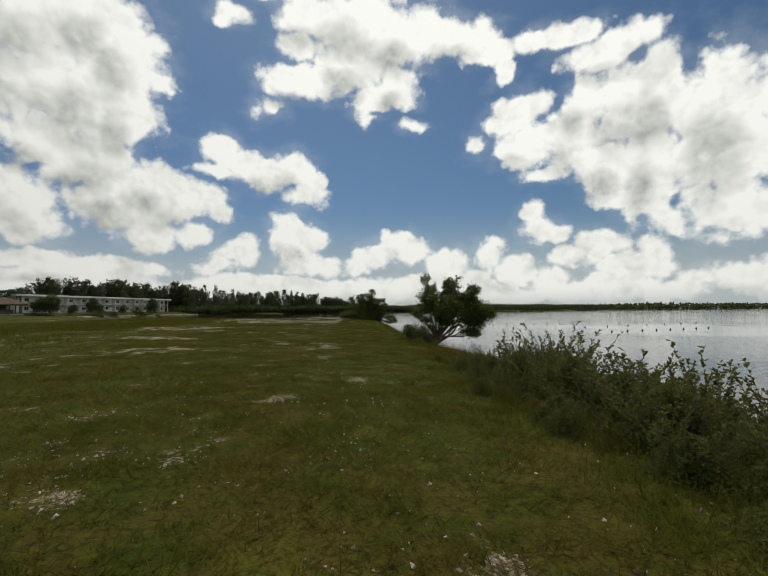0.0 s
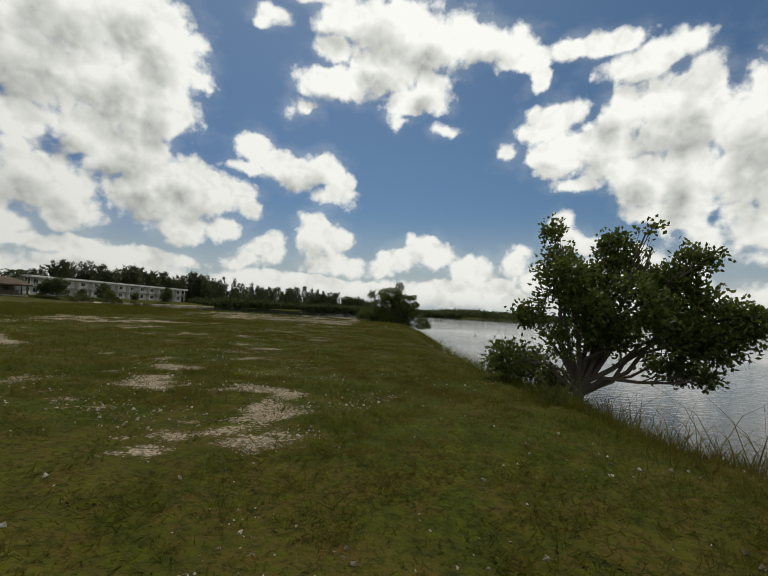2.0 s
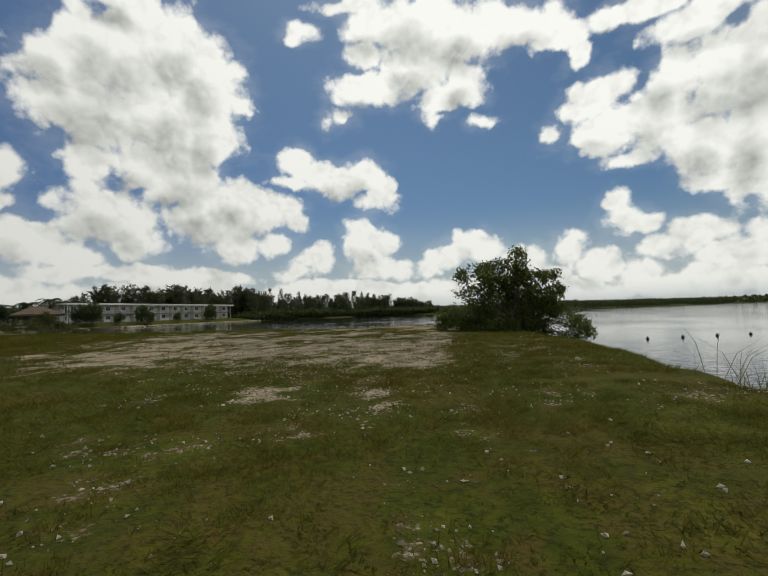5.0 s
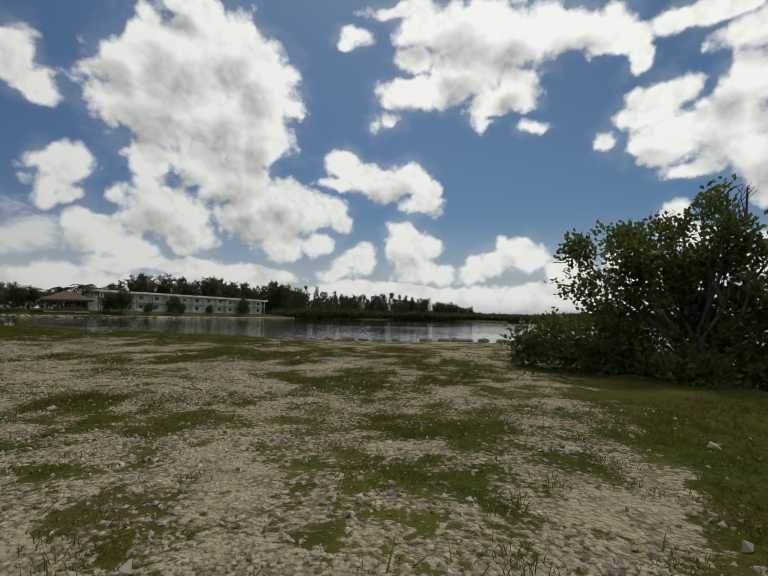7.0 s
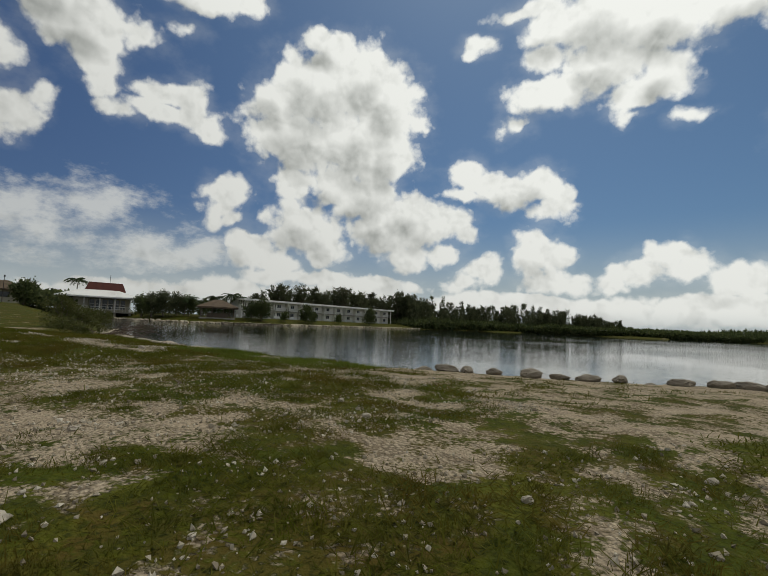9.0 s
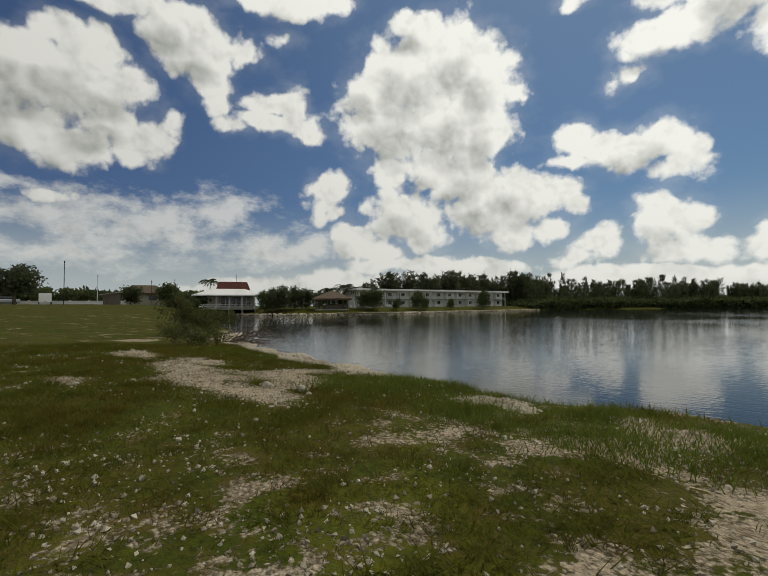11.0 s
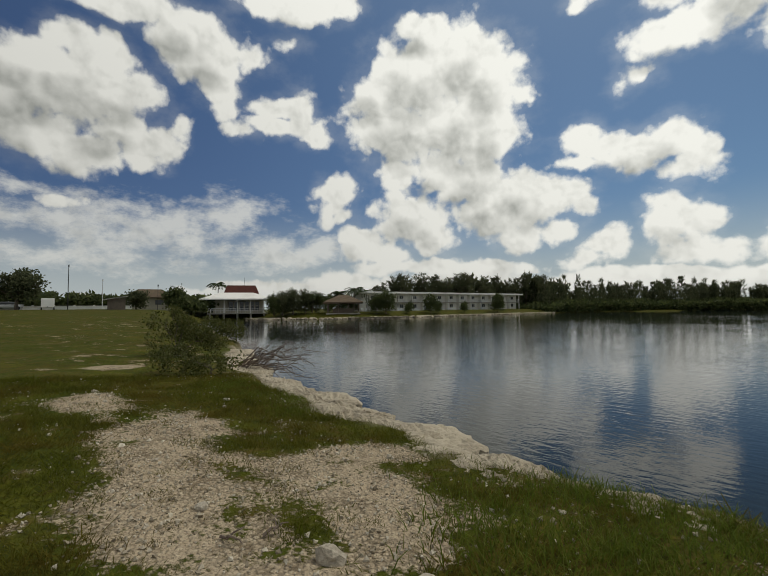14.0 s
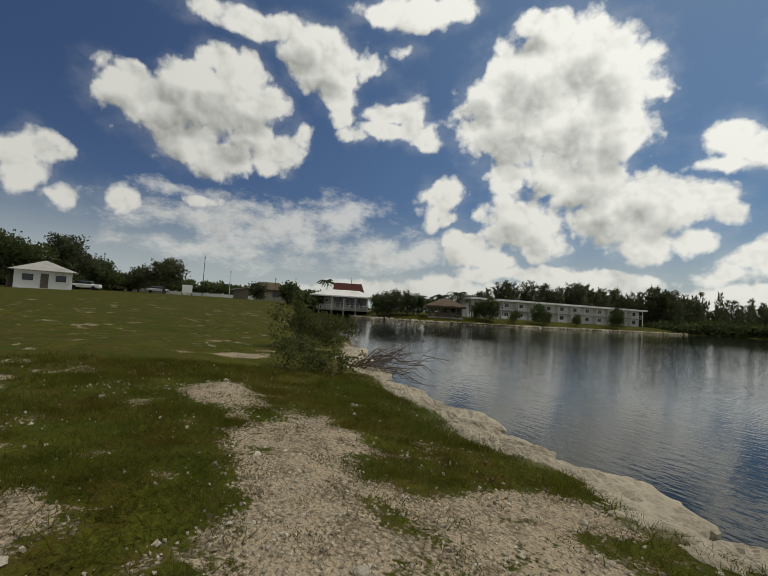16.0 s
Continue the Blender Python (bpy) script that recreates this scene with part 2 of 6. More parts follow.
def bump(t, b, h, dist, strength=0.6):
    t.links.new(nd(t, "ShaderNodeBump", {"Height": h, "Distance": dist, "Strength": strength}).outputs[0], b.inputs["Normal"])


def painted(name, col, dark, rough=0.7, scale=2.0, relief=0.004, metal=0.0, spec=0.3):
    """A surface of one colour with stains of another at two scales and a fine relief."""
    m, t, b, o = material(name, rough, spec, metal)
    o = nd(t, "ShaderNodeNewGeometry").outputs["Position"]
    big, small = noise_fac(t, o, scale * 0.35), noise_fac(t, o, scale * 6)
    f = mth(t, "MULTIPLY", ramp01(t, big, 0.4, 0.72), ramp01(t, small, 0.25, 0.75))
    t.links.new(mixc(t, f, col, dark), b.inputs["Base Color"])
    bump(t, b, small, relief)
    return m


def leafy(name, cols, rough=0.5, spec=0.35, through=0.25):
    """Foliage: each leaf its own shade, a little light through it."""
    m, t, b, o = material(name, rough, spec)
    r = nd(t, "ShaderNodeNewGeometry").outputs["Random Per Island"]
    ramp = nd(t, "ShaderNodeValToRGB", [r])
    el = ramp.color_ramp.elements
    while len(el) < len(cols):
        el.new(0.5)
    for i, c in enumerate(cols):
        el[i].position, el[i].color = i / (len(cols) - 1), (*c, 1)
    pos = nd(t, "ShaderNodeNewGeometry").outputs["Position"]
    f = ramp01(t, noise_fac(t, pos, 1.7, 2.0), 0.35, 0.7)
    c = mixc(t, mth(t, "MULTIPLY", f, 0.45), ramp.outputs[0], cols[0])
    t.links.new(c, b.inputs["Base Color"])
    tr = nd(t, "ShaderNodeBsdfTranslucent", [c])
    mx = nd(t, "ShaderNodeMixShader", [through, b.outputs[0], tr.outputs[0]])
    t.links.new(mx.outputs[0], t.nodes["Material Output"].inputs[0])
    return m


def grassy(name):
    """Grass blades: green in drifts, brown and straw-coloured in others."""
    m = leafy(name, [(0.074, 0.092, 0.008), (0.094, 0.108, 0.010), (0.110, 0.112, 0.014), (0.165, 0.150, 0.036)], 0.8, 0.04, 0.5)
    t = m.node_tree
    b = t.nodes["Principled BSDF"]
    c = b.inputs["Base Color"].links[0].from_socket
    pos = nd(t, "ShaderNodeNewGeometry").outputs["Position"]
    dry = mth(t, "MULTIPLY", ramp01(t, noise_fac(t, pos, 0.7, 5.0), 0.42, 0.62), 0.85)
    c2 = mixc(t, dry, c, (0.128, 0.090, 0.018))
    c2 = mixc(t, mth(t, "MULTIPLY", ramp01(t, noise_fac(t, pos, 5.5, 3.0), 0.46, 0.60), 0.55), c2, (0.056, 0.062, 0.012))
    c2 = mixc(t, mth(t, "MULTIPLY", ramp01(t, noise_fac(t, pos, 2.6, 3.0), 0.48, 0.62), 0.6), c2, (0.140, 0.138, 0.024))
    t.links.new(c2, b.inputs["Base Color"])
    for n in t.nodes:
        if n.bl_idname == "ShaderNodeBsdfTranslucent":
            t.links.new(c2, n.inputs[0])
    return m


def ground_material():
    m, t, b, o = material("coral_ground", 0.95, 0.06)
    bare = nd(t, "ShaderNodeAttribute", attribute_name="bare").outputs["Fac"]
    rocky = nd(t, "ShaderNodeAttribute", attribute_name="rocky").outputs["Fac"]
    n1, n2, n3 = noise_fac(t, o, 0.5), noise_fac(t, o, 4.0, 5.0), noise_fac(t, o, 26.0, 3.0)
    grass = mixc(t, ramp01(t, n1, 0.42, 0.58), (0.052, 0.064, 0.007), (0.078, 0.064, 0.013))
    grass = mixc(t, mth(t, "MULTIPLY", ramp01(t, noise_fac(t, o, 1.7, 5.0, 0.6), 0.45, 0.60), 0.75), grass, (0.040, 0.050, 0.006))
    grass = mixc(t, mth(t, "MULTIPLY", ramp01(t, noise_fac(t, o, 0.8, 6.0, 0.7), 0.52, 0.64), 0.6), grass, (0.115, 0.112, 0.014))
    grass = mixc(t, mth(t, "MULTIPLY", ramp01(t, n2, 0.47, 0.66), 0.75), grass, (0.088, 0.060, 0.014))
    grass = mixc(t, mth(t, "MULTIPLY", ramp01(t, n3, 0.46, 0.62), 0.8), grass, (0.024, 0.028, 0.006))
    grass = mixc(t, mth(t, "MULTIPLY", ramp01(t, noise_fac(t, o, 13.0, 5.0, 0.65), 0.48, 0.64), 0.7), grass, (0.078, 0.084, 0.007))
    vor = nd(t, "ShaderNodeTexVoronoi", {"Vector": o, "Scale": 30.0, "Randomness": 1.0})
    vor2 = nd(t, "ShaderNodeTexVoronoi", {"Vector": o, "Scale": 55.0})
    peb = mixc(t, nd(t, "ShaderNodeSeparateColor", [vor.outputs["Color"]]).outputs[0], (0.21, 0.160, 0.100), (0.57, 0.475, 0.335))
    peb = mixc(t, ramp01(t, vor.outputs["Distance"], 0.35, 0.75), peb, (0.11, 0.088, 0.058))
    peb = mixc(t, mth(t, "MULTIPLY", ramp01(t, n2, 0.5, 0.75), 0.55), peb, (0.25, 0.19, 0.12))
    sand = mixc(t, ramp01(t, n3, 0.3, 0.7), (0.36, 0.285, 0.190), (0.45, 0.365, 0.250))
    stone = mixc(t, ramp01(t, n2, 0.4, 0.7), sand, peb)
    edge = mth(t, "ADD", bare, mth(t, "MULTIPLY", mth(t, "SUBTRACT", n2, 0.5), 1.1))
    edge = mth(t, "ADD", edge, mth(t, "MULTIPLY", mth(t, "SUBTRACT", n3, 0.5), 0.9))
    edge = mth(t, "ADD", edge, mth(t, "MULTIPLY", mth(t, "SUBTRACT", noise_fac(t, o, 1.9, 5.0, 0.65), 0.5), 1.0))
    f = ramp01(t, edge, 0.38, 0.62)
    col = mixc(t, f, grass, stone)
    rock = mixc(t, ramp01(t, n2, 0.35, 0.7), (0.34, 0.29, 0.21), (0.14, 0.115, 0.08))
    col = mixc(t, rocky, col, rock)
    t.links.new(col, b.inputs["Base Color"])
    h = mth(t, "ADD", mth(t, "MULTIPLY", vor.outputs["Distance"], -0.55), mth(t, "MULTIPLY", vor2.outputs["Distance"], -0.3))
    h = mth(t, "ADD", mth(t, "MULTIPLY", h, f), mth(t, "ADD", n2, mth(t, "MULTIPLY", n3, 0.5)))
    bump(t, b, h, 0.045, 1.0)
    return m


def water_material():
    m, t, b, o = material("still_water", 0.05, 0.4)
    b.inputs["IOR"].default_value = 1.33
    shal = nd(t, "ShaderNodeAttribute", attribute_name="shallow").outputs["Fac"]
    c = mixc(t, shal, (0.006, 0.009, 0.012), (0.012, 0.017, 0.014))
    t.links.new(c, b.inputs["Base Color"])
    calm = ramp01(t, noise_fac(t, o, 0.035, 2.0), 0.35, 0.65)
    w1 = nd(t, "ShaderNodeTexNoise", {"Vector": vec(t, "MULTIPLY", o, (1.0, 2.2, 1.0)), "Scale": 2.3, "Detail": 2.0, "Distortion": 0.5}).outputs["Fac"]
    w2 = noise_fac(t, vec(t, "MULTIPLY", o, (1.0, 1.5, 1.0)), 5.0, 3.0)
    h = mth(t, "MULTIPLY", mth(t, "ADD", w1, mth(t, "MULTIPLY", w2, 0.4)), mth(t, "MULTIPLY_ADD", calm, 0.75, 0.25))
    bump(t, b, h, 0.05, 0.27)
    return m


M_GROUND, M_WATER = ground_material(), water_material()
M_LEAF_DARK = leafy("waxy_dark_leaves", [(0.058, 0.080, 0.016), (0.092, 0.122, 0.024), (0.125, 0.155, 0.032), (0.17, 0.18, 0.046)], 0.5, 0.3, 0.5)
M_LEAF_GREY = leafy("grey_green_leaves", [(0.040, 0.052, 0.024), (0.060, 0.072, 0.030), (0.085, 0.090, 0.042), (0.11, 0.105, 0.060)], 0.6, 0.25)
M_SHRUB = leafy("olive_shrub_leaves", [(0.060, 0.070, 0.016), (0.085, 0.096, 0.022), (0.115, 0.120, 0.032), (0.15, 0.135, 0.055)], 0.6, 0.25, 0.4)
M_STALK = leafy("grey_weed_leaves", [(0.095, 0.110, 0.030), (0.125, 0.140, 0.036), (0.16, 0.165, 0.048), (0.20, 0.18, 0.075)], 0.8, 0.06, 0.5)
M_CASUARINA = leafy("casuarina_needles", [(0.062, 0.076, 0.038), (0.086, 0.100, 0.050), (0.112, 0.122, 0.064), (0.15, 0.15, 0.082)], 0.7, 0.1, 0.55)
M_MANGROVE = leafy("mangrove_leaves", [(0.052, 0.070, 0.026), (0.076, 0.098, 0.034), (0.102, 0.122, 0.044), (0.14, 0.152, 0.058)], 0.6, 0.2, 0.5)
M_PALM = leafy("palm_fronds", [(0.03, 0.05, 0.014), (0.05, 0.075, 0.02), (0.075, 0.10, 0.03)], 0.5, 0.3)
M_GRASS = grassy("grass_blades")
M_LUSH = leafy("lush_grass_blades", [(0.085, 0.125, 0.016), (0.115, 0.155, 0.020), (0.145, 0.175, 0.026), (0.17, 0.17, 0.040)], 0.7, 0.1, 0.5)
M_BARK = painted("grey_bark", (0.13, 0.105, 0.08), (0.05, 0.042, 0.035), 0.9, 9.0, 0.01)
M_DEAD = painted("dead_branch_wood", (0.17, 0.13, 0.10), (0.06, 0.045, 0.035), 0.9, 9.0, 0.006)
M_STONE = painted("coral_limestone", (0.42, 0.37, 0.29), (0.22, 0.19, 0.14), 0.92, 6.0, 0.02)
M_BOULDER = painted("grey_brown_boulder", (0.24, 0.205, 0.155), (0.10, 0.085, 0.065), 0.93, 5.0, 0.03)
M_LEDGE = painted("weathered_shore_rock", (0.41, 0.355, 0.26), (0.16, 0.13, 0.09), 0.93, 4.0, 0.05)
M_WHITE = painted("white_painted_wall", (0.80, 0.79, 0.74), (0.60, 0.58, 0.52), 0.75, 1.0)
M_CREAM = painted("cream_wall", (0.42, 0.39, 0.30), (0.30, 0.27, 0.2), 0.8, 1.0)
M_ROOFWHITE = painted("white_sheet_roof", (0.78, 0.77, 0.72), (0.6, 0.58, 0.52), 0.5, 0.8)
M_ROOFRED = painted("dark_red_shingle", (0.115, 0.036, 0.026), (0.06, 0.024, 0.02), 0.8, 3.0, 0.02)
M_THATCH = painted("brown_thatch", (0.13, 0.095, 0.062), (0.06, 0.045, 0.032), 0.95, 5.0, 0.05)
M_DARKGLASS = painted("dark_window_glass", (0.03, 0.035, 0.04), (0.05, 0.055, 0.06), 0.12, 1.0, 0.0, 0.0, 0.5)
M_TIMBER = painted("weathered_timber", (0.16, 0.13, 0.10), (0.08, 0.065, 0.05), 0.9, 6.0, 0.01)
M_CONCRETE = painted("stained_concrete", (0.36, 0.34, 0.29), (0.17, 0.15, 0.12), 0.9, 2.0, 0.01)
M_PLASTIC = painted("white_plastic", (0.75, 0.75, 0.73), (0.6, 0.6, 0.57), 0.45, 3.0, 0.0)
M_DARKMETAL = painted("dark_metal", (0.05, 0.05, 0.05), (0.09, 0.075, 0.06), 0.6, 4.0, 0.0, 0.5)
M_GREYROOF = painted("grey_shingle_roof", (0.42, 0.40, 0.37), (0.26, 0.25, 0.23), 0.85, 2.5, 0.01)
M_TYRE = painted("black_rubber", (0.02, 0.02, 0.02), (0.04, 0.04, 0.04), 0.85, 6.0, 0.0)
M_CARGREY = painted("silver_car_paint", (0.45, 0.46, 0.47), (0.38, 0.39, 0.4), 0.3, 2.0, 0.0, 0.4, 0.5)
M_CARYELLOW = painted("faded_yellow_paint", (0.55, 0.48, 0.24), (0.42, 0.37, 0.2), 0.4, 2.0, 0.0, 0.0, 0.5)

# ------------------------------------------------------------------ helpers for meshes
RNG = np.random.default_rng(7)
TABLE = np.random.default_rng(3).random((256, 256))


def vnoise(x, y, seed=0):
    """Smooth value noise, 0 to 1, on arrays."""
    x, y = np.asarray(x, float) + seed * 17.31, np.asarray(y, float) + seed * 9.73
    xi, yi = np.floor(x).astype(int), np.floor(y).astype(int)
    u, v = x - xi, y - yi
    u, v = u * u * (3 - 2 * u), v * v * (3 - 2 * v)
    g = lambda a, b: TABLE[a & 255, b & 255]
    return (g(xi, yi) * (1 - u) + g(xi + 1, yi) * u) * (1 - v) + (g(xi, yi + 1) * (1 - u) + g(xi + 1, yi + 1) * u) * v


def fbm(x, y, seed=0, octaves=4):
    s, a, n = 0, 0.5, 0
    for k in range(octaves):
        s, n, a = s + a * vnoise(x * 2**k, y * 2**k, seed + k), n + a, a * 0.5
    return s / n


def step01(v, a, b):
    u = np.clip((v - a) / (b - a), 0, 1)
    return u * u * (3 - 2 * u)


def mesh_object(name, verts, faces, mat, parent=None, smooth=False):
    """A mesh object from vertex and face arrays (all faces with the same number of corners)."""
    verts, faces = np.asarray(verts, np.float32), np.asarray(faces, np.int32)
    me = bpy.data.meshes.new(name)
    me.vertices.add(len(verts))
    me.vertices.foreach_set("co", verts.ravel())
    k = faces.shape[1]
    me.loops.add(faces.size)
    me.loops.foreach_set("vertex_index", faces.ravel())
    me.polygons.add(len(faces))
    me.polygons.foreach_set("loop_start", np.arange(0, faces.size, k, dtype=np.int32))
    me.polygons.foreach_set("use_smooth", np.full(len(faces), smooth))
    me.materials.append(mat)
    me.update(calc_edges=True)
    ob = new(name, me)
    ob.parent = parent
    return ob


def part(name, bm, mat, parent=None, label="", smooth=False):
    """Links a bmesh as one mesh object under a thing or a part."""
    me = bpy.data.meshes.new(name)
    bm.normal_update()
    bm.to_mesh(me)
    bm.free()
    me.materials.append(mat)
    for p in me.polygons:
        p.use_smooth = smooth
    ob = new(name, me)
    ob.parent = parent
    return tagged(ob, label) if label else ob


def box(bm, x0, y0, z0, x1, y1, z1, bevel=0.0, m=None):
    mat = Matrix.Translation(((x0 + x1) / 2, (y0 + y1) / 2, (z0 + z1) / 2)) @ Matrix.Diagonal((x1 - x0, y1 - y0, z1 - z0, 1))
    r = bmesh.ops.create_cube(bm, size=1, matrix=(m @ mat) if m else mat)
    if bevel:
        bmesh.ops.bevel(bm, geom=list({e for v in r["verts"] for e in v.link_edges}), offset=bevel, segments=1, affect="EDGES", profile=0.7)
    return bm


def boxes(*bs, bevel=0.0):
    bm = bmesh.new()
    for b in bs:
        box(bm, *b, bevel=bevel)
    return bm


def tube(bm, points, radii, sides=6):
    """A tapered tube along points."""
    rings = []
    for i, p in enumerate(points):
        p = Vector(p)
        a, b = Vector(points[max(i - 1, 0)]), Vector(points[min(i + 1, len(points) - 1)])
        d = (b - a).normalized()
        u = d.orthogonal().normalized()
        w = d.cross(u)
        rings.append([bm.verts.new(p + (u * math.cos(6.2832 * k / sides) + w * math.sin(6.2832 * k / sides)) * radii[i]) for k in range(sides)])
    for r0, r1 in zip(rings, rings[1:]):
        for k in range(sides):
            bm.faces.new((r0[k], r0[(k + 1) % sides], r1[(k + 1) % sides], r1[k]))
    bm.faces.new(rings[-1])
    bm.faces.new(rings[0][::-1])
    return bm


def thing(name, x, y, z, turn=0.0, label="", category="", group="", kind=""):
    ob = new(name)
    ob.empty_display_size = 0.3
    ob.matrix_basis = pose(x, y, z, 0, 0, turn)
    return tagged(ob, label, category, group, kind)


# ------------------------------------------------------------------ ground and water
WATER_Z = 0.45
# the shore, from the bay in the south round the point, along the canal and its far bank, then east along the bay's far shore
SHORE = np.array([(60, -3000), (22, -60), (9, -12), (5.6, 4), (4.4, 13.9), (4.0, 15.5), (3.7, 17.2), (3.3, 19.5), (2.5, 23), (2.1, 26), (1.8, 29), (1.5, 32.5), (1.6, 36),
                  (1.7, 40), (1.3, 44), (1.0, 47), (0.9, 50), (0.6, 54), (-1.6, 58), (-5, 57.9), (-8.5, 56.5), (-10.5, 55.2), (-13, 54.1), (-15, 53.4), (-16.5, 52.9), (-18, 52.8), (-20, 52.4), (-21.2, 52.7),
                  (-22.4, 52.8), (-24.3, 52.9), (-26.5, 53.4), (-29.5, 54.2), (-36, 57.4), (-42, 59), (-60, 63.5), (-90, 72), (-118, 84), (-124, 96), (-110, 98.5),
                  (-98.3, 111.9), (-94.6, 121), (-93.5, 137), (-92.8, 156.6), (-90.8, 181.4), (-88, 201), (-82, 227), (-57, 255), (-33, 273), (10, 300), (60, 345), (150, 430), (300, 560), (800, 760), (4400, 1500), (4400, 4400),
                  (-4400, 4400), (-4400, -3000)], float)


def shore_distance(x, y):
    """Metres to the shore, positive on land."""
    x, y = np.asarray(x, float), np.asarray(y, float)
    best, inside = np.full(x.shape, 1e9), np.zeros(x.shape, bool)
    for (ax, ay), (bx, by) in zip(SHORE, np.roll(SHORE, -1, 0)):
        ex, ey = bx - ax, by - ay
        k = np.clip(((x - ax) * ex + (y - ay) * ey) / (ex * ex + ey * ey), 0, 1)
        best = np.minimum(best, np.hypot(x - ax - k * ex, y - ay - k * ey))
        if ey:
            inside ^= ((ay > y) != (by > y)) & (x < (y - ay) / ey * ex + ax)
    return np.where(inside, best, -best)


def land_height(x, y):
    """Height of the ground; below the water past the shore."""
    x, y = np.asarray(x, float), np.asarray(y, float)
    d = shore_distance(x, y)
    near = d + (fbm(x * 0.7, y * 0.7, 5) - 0.5) * 0.9 + (vnoise(x * 2.6, y * 2.6, 8) - 0.5) * 0.25
    top = 1.28 + 0.24 * step01(y, 22, 42) + 0.14 * step01(-x, 8, 20) * step01(y, 35, 48) + 1.75 * step01(-x, 22, 120) + 0.1 * step01(-y, -4, 6)
    north = step01(y, 62, 112)
    top = top * (1 - north) + (1.2 + 0.85 * step01(d, 1, 9)) * north
    canal = step01(-x, -2, 8) * step01(y, 40, 48)
    run = np.where(canal > 0.5, 0.55, 2.6)
    run = np.where(y > 70, 0.5, run)
    rise = step01(near, -0.15, run) * 0.85 + 0.15 * step01(near, 0, 4)
    z = WATER_Z - 0.06 + (top - WATER_Z + 0.06) * rise
    z = z + (fbm(x * 0.22, y * 0.22, 2) - 0.5) * 0.16 * step01(d, 1, 5) + (fbm(x * 1.1, y * 1.1, 6) - 0.5) * 0.10 * step01(d, 0.3, 1.5)
    deep = WATER_Z - 0.06 - 1.6 * step01(-near, 0, 7) - 0.25 * step01(-near, 0, 0.6)
    return np.where(near < 0, deep, z)


# bare patches and, over them, grown-over ones: x, y and half sizes in metres
BARE = [(-3.0, 10.2, 0.5, 0.35), (-2.3, 8.6, 0.7, 0.4), (-1.6, 8.0, 0.4, 0.3), (-0.8, 8.0, 0.7, 0.3), (0.15, 7.8, 0.4, 0.25), (-7.6, 13.8, 1.6, 1.2), (-12, 20.5, 2.0, 0.9), (-4.3, 17.8, 0.5, 0.4), (-3.0, 16.4, 0.7, 0.4), (-2.2, 15.9, 0.4, 0.6), (-0.2, 11.5, 0.25, 0.25), (-1.7, 12.1, 0.25, 0.35), (-1.9, 14.8, 0.3, 0.9), (-3.8, 16.5, 0.6, 0.7), (-15, 29.7, 2.7, 1.6), (-9.8, 19.6, 1.1, 0.7), (-10.9, 26.8, 0.9, 1.2), (-2.4, 14.1, 0.4, 0.4),
        (-13.2, 36.5, 7.0, 1.8), (-13.7, 30.9, 3.8, 0.8), (-7.4, 24.8, 0.8, 0.6), (-5.0, 22.3, 0.5, 0.35), (-5.9, 25.0, 0.45, 0.4), (-3.9, 21.5, 0.3, 0.25), (-5.4, 33.5, 1.4, 0.7), (-1.6, 6.2, 0.5, 0.35)]
GRAVEL = [(-12.6, 45.9, 0.7, 0.6), (-10.95, 46.15, 0.25, 0.25), (-6.5, 55, 3.6, 2.0), (-9.5, 52.8, 2.2, 1.1), (-4, 51.6, 1.6, 2.4), (-13.5, 52.6, 1.2, 0.5), (-6.3, 39.2, 1.5, 1.6), (-9.6, 41.8, 1.9, 2.1), (-4.5, 41.0, 0.8, 1.5), (-6.1, 40.1, 0.9, 1.0), (-4.5, 45.1, 0.7, 2.4), (-7.2, 42.5, 0.6, 1.0), (-10.9, 46.1, 0.35, 0.5), (-14.1, 46.1, 1.1, 1.6), (-9.7, 49.2, 1.6, 0.7),
          (-8.8, 46.7, 0.5, 0.4), (-15.5, 47.5, 0.5, 0.8), (-12.5, 47.5, 0.45, 0.4), (-16.7, 50.1, 0.7, 0.6), (-13.2, 50.7, 0.8, 0.4), (-11.6, 49.1, 0.35, 0.6), (-5.2, 36.6, 1.6, 1.6)]
TRACK = [(-19.8, 50.8, 0.5, 0.3), (-20.5, 51.1, 0.5, 0.25), (-19.2, 50.8, 0.35, 0.25), (-22.4, 50.0, 0.9, 0.75), (-20.3, 49.5, 1.1, 0.7), (-20.2, 50.7, 0.75, 0.55), (-19.1, 50.3, 0.6, 0.5), (-24.6, 49.6, 0.9, 0.6), (-20.4, 51.5, 0.5, 0.4), (-18.6, 49.6, 1.0, 0.45), (-28.8, 50.7, 0.5, 0.7), (-21.4, 49.8, 0.9, 0.7)]
